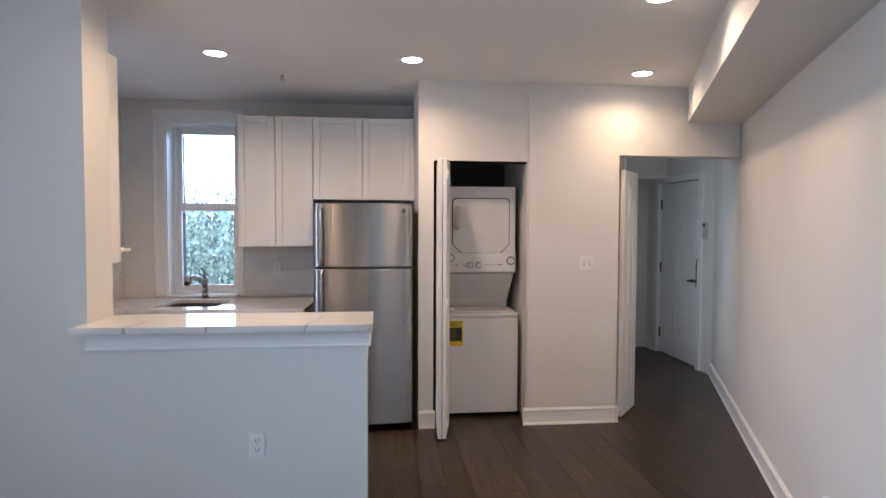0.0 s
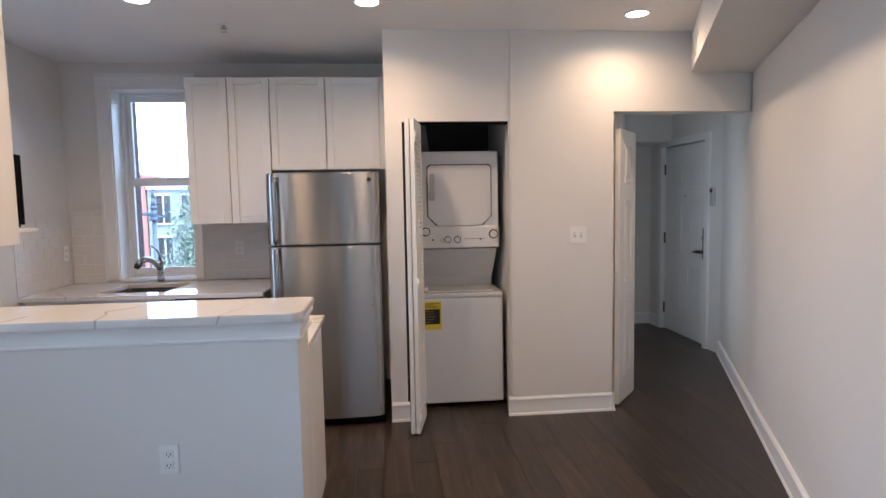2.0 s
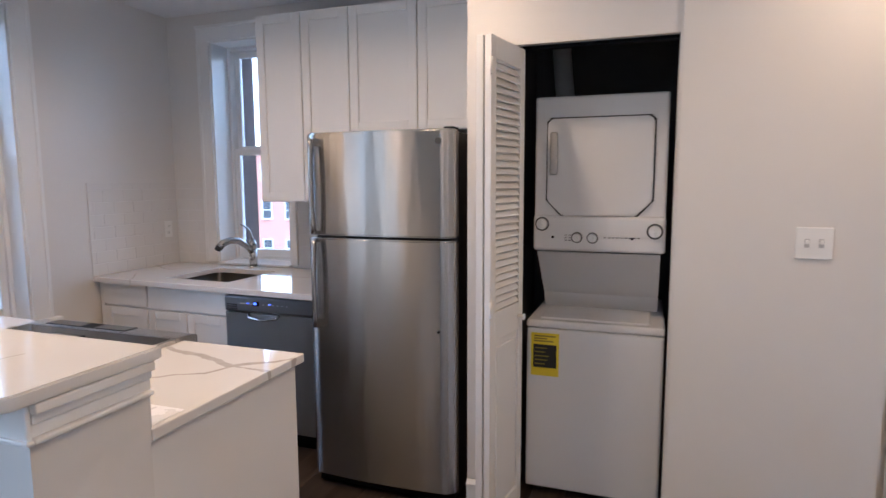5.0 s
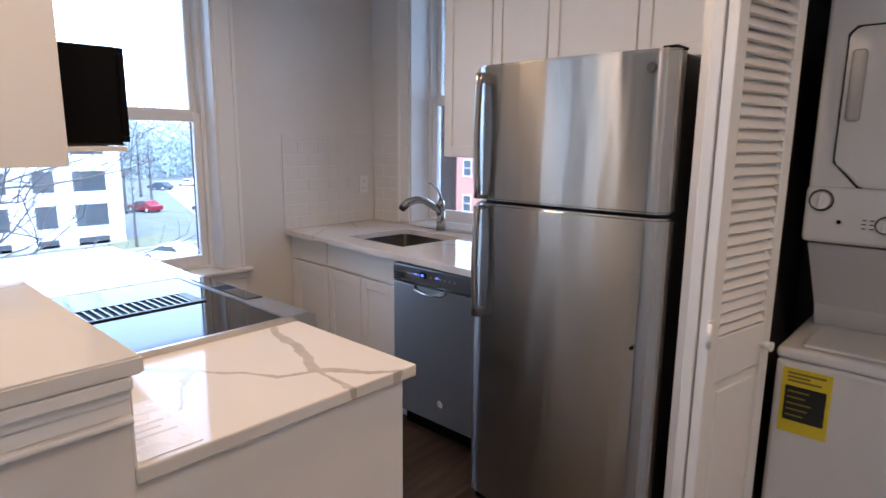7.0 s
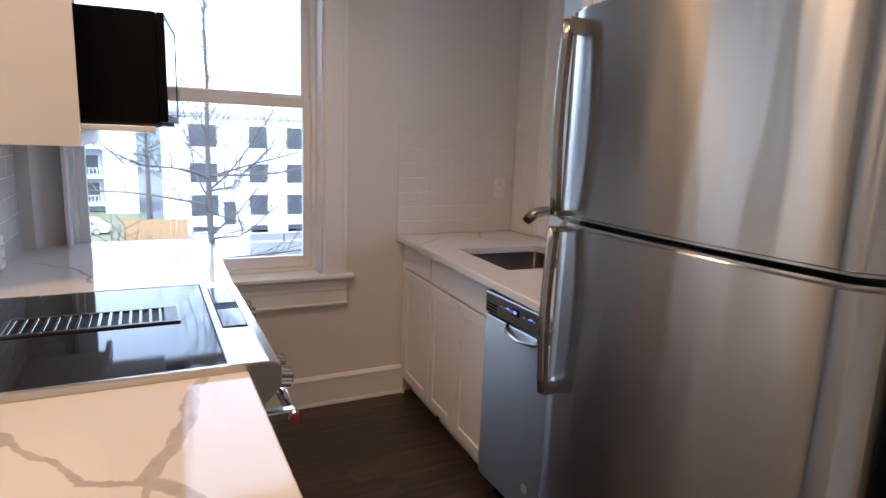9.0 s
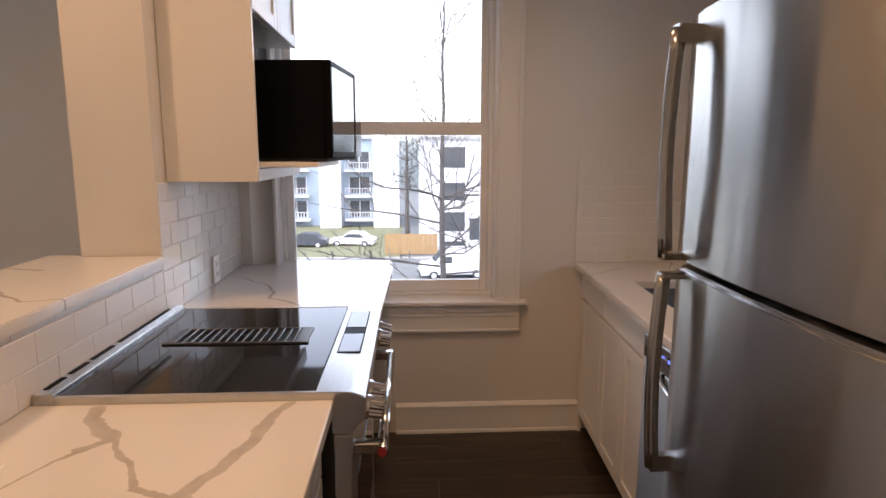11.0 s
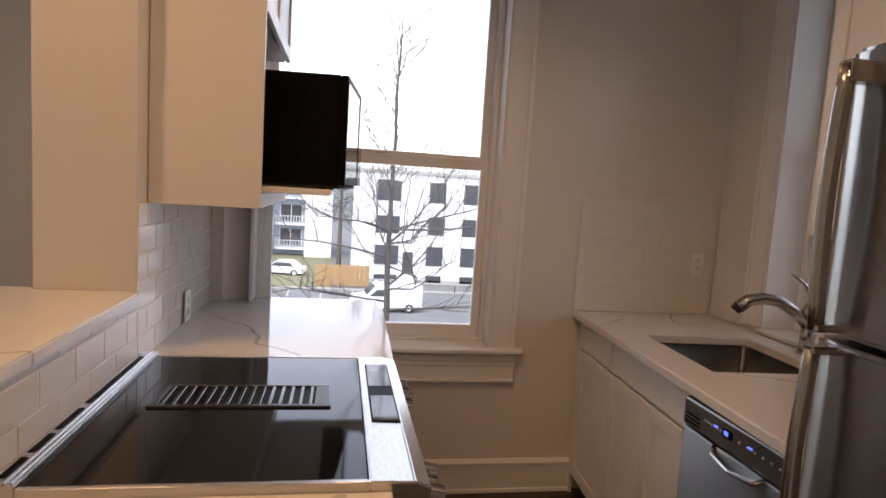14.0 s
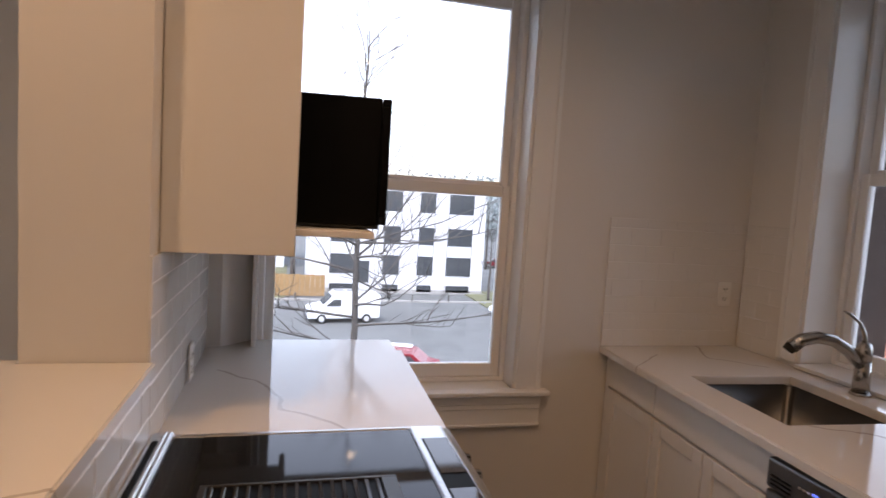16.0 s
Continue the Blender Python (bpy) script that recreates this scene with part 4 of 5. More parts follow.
part("console", bm_of((lx0 + 0.013, ly + 0.060, 1.170, lx1 - 0.010, ly + 0.09, 1.335), r=0.014, seg=3), ENAMEL, wd)
a, b, z0, z1 = lx0 + 0.075, lx1 - 0.07, 1.335, 1.775
yy = ly + 0.062


def door_outline(g):
    return [(a - g, z1 + g - 0.02), (a - g + 0.02, z1 + g), (b + g - 0.02, z1 + g), (b + g, z1 + g - 0.02), (b + g, z0 + 0.07), (b + g - 0.07, z0 - g), (a - g + 0.07, z0 - g), (a - g, z0 + 0.07)]


bm = bmesh.new(); prism(bm, door_outline(0.006), yy + 0.008, yy + 0.018, "y"); part("door_seal", bm, RUBBER, wd)
bm = bmesh.new(); prism(bm, door_outline(0.0), yy - 0.004, yy + 0.017, "y")
bmesh.ops.recalc_face_normals(bm, faces=bm.faces[:])
bmesh.ops.bevel(bm, geom=bm.edges[:], offset=0.005, segments=2, affect="EDGES")
dd = part("dryer_door", bm, ENAMEL, wd)
part("handle", bm_of((a + 0.012, yy - 0.016, 1.52, a + 0.048, yy - 0.003, 1.715), r=0.010, seg=3), GREYPLASTIC, dd, "recessed pale grey handle")
ky = ly + 0.060
for x, z, r in ((lx0 + 0.055, 1.325, 0.028), (lx1 - 0.055, 1.300, 0.030), (lx0 + 0.215, 1.235, 0.022), (lx0 + 0.285, 1.235, 0.022)):
    z -= 0.03 if r > 0.025 else 0.0
    bm = bmesh.new(); cyl(bm, (x, ky - 0.003, z), (x, ky + 0.003, z), r * 1.16, seg=28)
    ring = part("dial_ring", bm, plain("dark_grey_print", (0.06, 0.06, 0.06), 0.5), wd, "dark printed ring behind the dial")
    bm = bmesh.new(); cyl(bm, (x, ky - 0.022, z), (x, ky - 0.0035, z), r * 0.84, r * 0.96, 24)
    rbox(bm, x - 0.005, ky - 0.030, z - r * 0.8, x + 0.005, ky - 0.020, z + r * 0.8, 0.002)
    part("knob", bm, ENAMEL, ring, "round white dial with a grip bar")
bm = bmesh.new()
for i in range(9):
    rbox(bm, lx0 + 0.335 + i * 0.018, ky - 0.002, 1.236, lx0 + 0.345 + i * 0.018, ky + 0.002, 1.240, 0.0006, 1)
    rbox(bm, lx0 + 0.16 + (i % 3) * 0.018, ky - 0.002, 1.22 + (i // 3) * 0.012, lx0 + 0.17 + (i % 3) * 0.018, ky + 0.002, 1.223 + (i // 3) * 0.012, 0.0006, 1)
tagged(part("legend", bm, INK, wd, "tiny dark printed legends"), kind="stuff")
for x in (lx0 + 0.105, lx1 - 0.15):
    bm = bmesh.new(); cyl(bm, (x, ky - 0.004, 1.235), (x, ky + 0.002, 1.235), 0.006, seg=12); part("button", bm, BLACK, wd)
el = part("energy_label", bm_of((lx0 + 0.022, ly - 0.002, 0.585, lx0 + 0.152, ly + 0.001, 0.790)), YELLOW, wd, "yellow printed energy label with black bars")
part("print_block", bm_of((lx0 + 0.033, ly - 0.0032, 0.625, lx0 + 0.141, ly - 0.0018, 0.735)), INK, el)
bm = bmesh.new()
for i, w in enumerate((0.09, 0.06, 0.10)):
    rbox(bm, lx0 + 0.036, ly - 0.0032, 0.748 + i * 0.012, lx0 + 0.036 + w, ly - 0.0018, 0.755 + i * 0.012, 0.0004, 1)
for i in range(5):
    rbox(bm, lx0 + 0.04, ly - 0.0042, 0.64 + i * 0.019, lx0 + 0.088 + 0.009 * (i % 3), ly - 0.003, 0.645 + i * 0.019, 0.0004, 1)
part("print_lines", bm, plain("label_line_ink", (0.25, 0.2, 0.02), 0.5), el)
bm = bmesh.new()
tube(bm, [(0.70, 5.41, 2.28), (0.70, 5.36, 2.2), (0.72, 5.30, 2.05), (0.74, 5.28, 1.88)], 0.05, 14)
solid("dryer_duct", bm, GREYPLASTIC, "flexible grey duct above the dryer", "duct")


def bifold_leaf(parent_name, p0, p1, label):
    """A folding leaf, louvred above and panelled below, between two points of the plan."""
    p0, p1 = Vector((*p0, 0)), Vector((*p1, 0))
    d = (p1 - p0)
    w = d.length
    m = Matrix.Translation(p0) @ Matrix.Rotation(math.atan2(d.y, d.x), 4, "Z")
    th = thing(parent_name, m, label, "door", "folding laundry doors")
    z0, z1, s, t = 0.015, 2.035, 0.045, 0.014
    for q in ((0, z0, s, z1), (w - s, z0, w, z1)):
        part("stile", bm_of((q[0], -t, q[1], q[2], t, q[3]), r=0.003), DOORPAINT, th, local=True)
    for lo, hi in ((z0, z0 + 0.13), (0.86, 0.98), (z1 - 0.085, z1)):
        part("rail", bm_of((s, -t, lo, w - s, t, hi), r=0.003), DOORPAINT, th, local=True)
    part("panel", bm_of((s, -0.006, z0 + 0.13, w - s, 0.006, 0.86), (s + 0.025, -0.011, z0 + 0.16, w - s - 0.025, 0.011, 0.83), r=0.004), DOORPAINT, th, local=True)
    n = 34
    for i in range(n):
        z = 0.985 + (z1 - 0.09 - 0.985) * (i + 0.5) / n
        bm = bmesh.new()
        t2 = bmesh.new(); box(t2, s - 0.002, -0.018, -0.003, w - s + 0.002, 0.018, 0.003)
        merge(bm, t2, pose(0, 0, z, 54))
        part("slat", bm, DOORPAINT, th, local=True)
    return th


la = bifold_leaf("folding_door", (0.583, 4.50), (0.566, 4.18), "white folding door leaf, louvred above, standing open")
lb = bifold_leaf("folding_door", (0.598, 4.18), (0.660, 4.50), "white folding door leaf with louvres and chrome knob")
bm = bmesh.new()
cyl(bm, (0.27, -0.014, 0.92), (0.27, -0.045, 0.92), 0.006, 0.014, 18)
part("knob", bm, PLASTIC, lb, "small white knob", local=True)
for z in (0.12, 1.0, 1.92):
    bm = bmesh.new()
    box(bm, -0.018, -0.020, z - 0.035, 0.004, -0.0145, z + 0.035)
    cyl(bm, (-0.016, -0.022, z - 0.03), (-0.016, -0.022, z + 0.03), 0.006, seg=12)
    part("hinge", bm, PLASTIC, lb, "white painted hinge", local=True)
bm = bm_of((0.548, 4.50, 2.036, 1.268, 4.54, 2.049)); solid("folding_door_track", bm, BLACK, "dark metal track above the laundry opening", "door track")

# ---- hall ----
def panel_door(name, m, w, h, cols, label, mat=DOORPAINT, rows=((0.20, 0.78), (0.90, 1.50), (1.62, 1.90)), t=0.035):
    """A moulded door; local x along it, its face at y = 0 looking to -y."""
    th = thing(name, m, label, "door", kind="structure" if name.startswith("door_") else "")
    bm = bm_of((0, 0, 0.008, w, t, h), r=0.002, seg=1)
    part("leaf", bm, mat, th, local=True)
    pw = (w - 0.11 * (cols + 1)) / cols
    for c in range(cols):
        for a, b in rows:
            x = 0.11 + c * (pw + 0.11)
            bm = bmesh.new()
            for q in ((x, a, x + 0.02, b), (x + pw - 0.02, a, x + pw, b), (x + 0.02, a, x + pw - 0.02, a + 0.02), (x + 0.02, b - 0.02, x + pw - 0.02, b)):
                rbox(bm, q[0], -0.006, q[1], q[2], 0.002, q[3], 0.003, 1)
            rbox(bm, x + 0.04, -0.004, a + 0.04, x + pw - 0.04, 0.002, b - 0.04, 0.003, 1)
            part("panel", bm, mat, th, local=True)
    return th


d = Vector((2.315 - 2.07, 4.86 - 4.56, 0))
panel_door("hall_door", Matrix.Translation((2.08, 4.53, 0.004)) @ Matrix.Rotation(math.atan2(d.y, d.x), 4, "Z"), 0.385, 2.0, 1, "white panelled closet door standing open in the hall")
ED = Matrix(((0, 1, 0, 3.60), (-1, 0, 0, 6.945), (0, 0, 1, 0), (0, 0, 0, 1)))
e = panel_door("door_1", ED, 0.92, 2.06, 2, "white six-panel entry door, closed, with dark lever")
bm = bm_of((0.825, -0.014, 0.88, 0.890, 0.002, 1.20), r=0.008)
cyl(bm, (0.86, -0.012, 0.955), (0.86, -0.055, 0.955), 0.012)
tube(bm, [(0.86, -0.052, 0.955), (0.82, -0.060, 0.957), (0.74, -0.056, 0.948)], [0.016, 0.015, 0.012], 10)
cyl(bm, (0.86, -0.012, 1.10), (0.86, -0.026, 1.10), 0.02)
part("door_handle", bm, BRONZE, e, "dark bronze lever and deadbolt plate", local=True)
bm = bmesh.new(); cyl(bm, (0.46, -0.008, 1.52), (0.46, 0.002, 1.52), 0.009, seg=14); part("peephole", bm, CHROME, e, local=True)
for z in (0.25, 1.05, 1.82):
    part("hinge", bm_of((-0.014, -0.014, z - 0.06, 0.016, 0.002, z + 0.06), r=0.002), BRONZE, e, "dark hinge", local=True)
bm = bm_of((3.548, 5.955, 0.0, 3.572, 6.025, 2.07), (3.548, 6.948, 0.0, 3.572, 7.018, 2.07), (3.548, 5.955, 2.07, 3.572, 7.018, 2.14), (3.572, 6.023, 0.0, 3.70, 6.027, 2.07), (3.572, 6.945, 0.0, 3.70, 6.949, 2.07))
solid("trim_entry", bm, TRIM, "white casing round the entry door", "trim", **S)
ic = thing("door_intercom", pose(3.568, 5.895, 1.45), "small oval wall intercom beside the entry door", "intercom")
part("body", bm_of((3.540, 5.855, 1.42, 3.5695, 5.925, 1.60), r=0.012), GREYPLASTIC, ic)
part("grille", bm_of((3.536, 5.868, 1.55, 3.5405, 5.912, 1.585), r=0.002), BRONZE, ic)


SOX = 2.56 + SLANT * (4.20 - 4.47)
sv = thing("soffit_vent", Matrix.Translation((SOX, 4.20, 2.42)) @ pose(0, 0, 0, 0, 0, 66.4), "white louvred air vent on the soffit", "vent")
part("vent_frame", bm_of((-0.10, 0.0, 0.0, 0.10, 0.008, 0.012), (-0.10, 0.0, 0.148, 0.10, 0.008, 0.16), (-0.10, 0.0, 0.012, -0.088, 0.008, 0.148), (0.088, 0.0, 0.012, 0.10, 0.008, 0.148), r=0.002, seg=1), PLASTIC, sv, local=True)
for i in range(8):
    part("vent_slat", bm_of((-0.088, 0.001, 0.018 + i * 0.0165, 0.088, 0.006, 0.026 + i * 0.0165)), PLASTIC, sv, local=True)


# ---- small fixtures ----
def outlet(m, label="white duplex outlet on the wall", toggles=0):
    """A wall plate; local x along the wall, y into the wall."""
    w = 0.036 if toggles < 2 else 0.060
    th = thing("light_switch" if toggles else "outlet", m, label, "switch" if toggles else "outlet")
    part("plate", bm_of((-w, -0.006, -0.058, w, -0.0005, 0.058), r=0.003), PLASTIC, th, local=True)
    if toggles:
        for i in range(toggles):
            x = (i - (toggles - 1) / 2) * 0.046
            part("toggle", bm_of((x - 0.005, -0.016, -0.003, x + 0.005, -0.005, 0.012), r=0.002), PLASTIC, th, local=True)
            part("bezel", bm_of((x - 0.008, -0.0072, -0.016, x + 0.008, -0.0055, 0.016), r=0.0006), GREYPLASTIC, th, local=True)
    else:
        for z in (-0.022, 0.022):
            rc = part("receptacle", bm_of((-0.017, -0.0085, z - 0.015, 0.017, -0.0055, z + 0.015), r=0.003), PLASTIC, th, local=True)
            part("slot", bm_of((-0.008, -0.0092, z - 0.004, -0.0055, -0.0082, z + 0.006), (0.0055, -0.0092, z - 0.004, 0.008, -0.0082, z + 0.006), (-0.002, -0.0092, z - 0.011, 0.002, -0.0082, z - 0.007)), RUBBER, rc, local=True)
    return th


def facing(x, y, z, ang):
    return pose(x, y, z, 0, 0, ang)


outlet(facing(-0.425, 2.76, 0.55, 0))
outlet(facing(-1.684, 2.79, 0.53, 0))
outlet(facing(-0.78, NORTH - 0.012, 1.165, 0), "white outlet on the tiled backsplash")
outlet(facing(-1.67, 3.058, 0.972, 180), "white outlet on the tiled backsplash")
outlet(facing(-0.25, 3.058, 0.972, 180), "white outlet on the tiled backsplash")
outlet(facing(WEST + 0.01, 5.345, 1.16, 90), "white outlet on the wall beside the sink")
outlet(facing(slant_x(2.30) - 0.0005, 2.30, 0.34, -66.4 - 0.0), "white outlet low on the slanting wall")
outlet(facing(1.748, 4.456, 1.266, 0), "white double toggle light switch", toggles=2)

can = thing("recessed_light", pose(*CANS[0], CEIL - 0.004), "round recessed ceiling light, lit warm", "ceiling light", "recessed lights")
bm = bmesh.new()
prof = [(0.085, 0.0035), (0.085, -0.001), (0.080, -0.004), (0.066, -0.004), (0.062, 0.0035)]
rings = [[bm.verts.new((r * math.cos(k * math.tau / 40), r * math.sin(k * math.tau / 40), z)) for k in range(40)] for r, z in prof]
for p, q in zip(rings, rings[1:] + rings[:1]):
    for k in range(40):
        bm.faces.new((p[k], p[(k + 1) % 40], q[(k + 1) % 40], q[k]))
part("trim_ring", bm, PLASTIC, can, local=True)
bm = bmesh.new(); cyl(bm, (0, 0, 0.0), (0, 0, 0.003), 0.063, seg=40); part("lens", bm, CANGLOW, can, "glowing warm lens", local=True)
for cx, cy in CANS[1:]:
    copy_thing(can, pose(cx, cy, CEIL - 0.004))
sp = thing("sprinkler_head", pose(-0.56, 4.40, CEIL - 0.048), "small white and brass ceiling sprinkler", "sprinkler")
bm = bmesh.new(); cyl(bm, (0, 0, 0.041), (0, 0, 0.0475), 0.034, 0.036, 28); part("escutcheon", bm, PLASTIC, sp, local=True)
bm = bmesh.new(); cyl(bm, (0, 0, 0.016), (0, 0, 0.042), 0.009); part("stem", bm, CHROME, sp, local=True)
bm = bmesh.new(); cyl(bm, (0, 0, 0.0), (0, 0, 0.003), 0.022, seg=24)
for s in (-1, 1):
    tube(bm, [(s * 0.008, 0, 0.03), (s * 0.016, 0, 0.018), (s * 0.003, 0, 0.003)], 0.003, 8)
part("deflector", bm, CHROME, sp, local=True)
bm = bm_of((-0.18, 3.057, 0.9115, 0.062, 3.168, 0.9128))
ps = thing("paper_sheet", (-0.06, 3.11, 0.9115), "sheet of printed white paper lying on the worktop", "paper")
part("sheet", bm, PAPER, ps)
bm = bmesh.new()
for i, w in enumerate((0.06, 0.09, 0.05, 0.085, 0.07, 0.09)):
    box(bm, -0.155 + i * 0.026, 3.068, 0.9128, -0.147 + i * 0.026, 3.068 + w, 0.9131)
tagged(part("print_lines", bm, plain("faint_grey_print", (0.60, 0.60, 0.61), 0.4), ps, "faint grey lines of print"), kind="stuff")


# ---- outside ----
GZ = -7.9
ASPHALT = plain("grey_asphalt", (0.13, 0.135, 0.132), 0.9, 0, 0.6, 0.30)
GRASS = plain("winter_grass", (0.14, 0.14, 0.075), 0.95, 0, 2, 0.35)
STUCCO = plain("white_stucco", (0.62, 0.62, 0.63), 0.85, 0, 2, 0.05)
GREYWIN = plain("dark_window_glass", (0.06, 0.065, 0.07), 0.08)
SIDING = plain("pale_blue_siding", (0.30, 0.36, 0.42), 0.8, 0, 4, 0.08)
BRICK = plain("red_brick", (0.44, 0.20, 0.15), 0.85, 0, 5, 0.25)
PLYWOOD = plain("new_plywood", (0.30, 0.18, 0.08), 0.8, 0, 3, 0.2)
BARK = plain("grey_bark", (0.085, 0.075, 0.068), 0.95, 0, 25, 0.35)
CARPAINT = plain("white_car_paint", (0.72, 0.73, 0.74), 0.25)
REDPAINT = plain("red_car_paint", (0.20, 0.010, 0.018), 0.25)
DARKPAINT = plain("dark_car_paint", (0.05, 0.055, 0.07), 0.25)
CONCRETE = plain("pale_concrete", (0.34, 0.33, 0.31), 0.9, 0, 4, 0.12)
LEAF = plain("evergreen_leaf", (0.17, 0.20, 0.14), 0.8, 0, 1.5, 0.3)
# distance haze is mixed into this pale grey wood colour
HAZEWOOD = plain("haze_paled_wood", (0.27, 0.31, 0.31), 0.95, 0, 0.5, 0.4)

bm = bm_of((-2500, -2500, GZ - 1.0, 2500, 2500, GZ))
solid("ground", bm, ASPHALT, "wide grey asphalt lot and street", "ground", **S)
bm = bm_of((-75, -60, GZ, -51.5, 3.0, GZ + 0.12), (-58, 20.5, GZ, -49, 26.5, GZ + 0.10), (-130, 58, GZ, -60, 90, GZ + 0.10))
solid("verge", bm, GRASS, "strip of pale winter grass behind the lot", "ground", **S)
bm = bm_of((-51.5, -60, GZ, -51.2, 40, GZ + 0.14))
solid("kerb", bm, CONCRETE, "pale concrete kerb along the lot", "kerb", **S)

wb = thing("white_apartment_block", (-60, 13.5, GZ), "white stucco apartment block with dark window bands", "building")
part("wall", bm_of((-70, 5.0, GZ, -56, 22.2, 2.75)), STUCCO, wb)
part("roof", bm_of((-70.2, 4.8, 2.75, -55.8, 22.4, 3.05)), CONCRETE, wb)
part("base_course", bm_of((-56.02, 4.95, GZ, -55.9, 22.25, GZ + 0.4)), CONCRETE, wb)
for y0, y1 in ((7.0, 9.2), (12.04, 13.57), (15.46, 16.9), (18.4, 20.83)):
    part("pier_band", bm_of((-55.995, y0 - 0.02, -6.1, -55.96, y1 + 0.02, 2.2)), plain("pale_grey_panel", (0.66, 0.67, 0.68), 0.7), wb)
    for ye in (y0 - 0.06, y1 + 0.02):
        part("frame_strip", bm_of((-55.995, ye, -6.1, -55.93, ye + 0.04, 2.2)), DARKPAINT, wb)
    for z0, z1 in ((0.10, 2.05), (-3.05, -1.34), (-6.05, -4.18), (-7.72, -7.05)):
        w = part("window", bm_of((-55.97, y0, min(z0, z1), -55.90, y1, max(z0, z1))), GREYWIN, wb)
        part("mullion", bm_of((-55.90, (y0 + y1) / 2 - 0.03, min(z0, z1), -55.88, (y0 + y1) / 2 + 0.03, max(z0, z1))), DARKPAINT, w)
part("door", bm_of((-55.97, 9.7, GZ + 1.0, -55.9, 10.7, GZ + 3.1)), GREYWIN, wb)

tb = thing("town_house_row", (-80, -6, GZ), "pale blue and white row of balconied houses", "building")
part("wall", bm_of((-86, -22, GZ, -75, 2.4, 3.2)), SIDING, tb)
part("bay", bm_of((-75, -7.2, GZ, -72.5, -4.6, 2.6)), STUCCO, tb)
part("bay", bm_of((-75, -0.6, GZ, -72.5, 2.6, 3.3)), STUCCO, tb)
part("bay", bm_of((-75, -15.2, GZ, -72.5, -12.6, 2.6)), STUCCO, tb)
part("roof", bm_of((-86.3, -22.3, 3.2, -74.6, 2.6, 3.5), (-80, -2.6, 3.5, -78.5, -1.2, 4.6)), CONCRETE, tb)
for y0 in (-12.2, -4.2, -20.5):
    for z in (-6.6, -3.6, -0.4):
        w = part("window", bm_of((-75.02, y0 + 0.4, z, -74.94, y0 + 3.1, z + 2.0)), GREYWIN, tb)
        part("frame", bm_of((-74.94, y0 + 0.4, z, -74.9, y0 + 0.5, z + 2.0), (-74.94, y0 + 1.7, z, -74.9, y0 + 1.8, z + 2.0), (-74.94, y0 + 3.0, z, -74.9, y0 + 3.1, z + 2.0)), STUCCO, w)
        bl = part("balcony", bm_of((-75, y0, z - 0.45, -73.4, y0 + 3.5, z - 0.25)), STUCCO, tb)
        part("railing", bm_of(*[(-73.5, y0 + 0.05 + i * 0.35, z - 0.25, -73.44, y0 + 0.12 + i * 0.35, z + 0.65) for i in range(10)], (-73.5, y0, z + 0.65, -73.44, y0 + 3.5, z + 0.72)), STUCCO, bl)

bm = bmesh.new()
for i in range(11):
    box(bm, -52.9, 1.6 + i * 0.44, GZ + 0.12, -52.82, 2.02 + i * 0.44, GZ + 2.0 + 0.03 * (i % 3))
solid("plywood_fence", bm, PLYWOOD, "temporary orange plywood fence beside the lot", "fence")


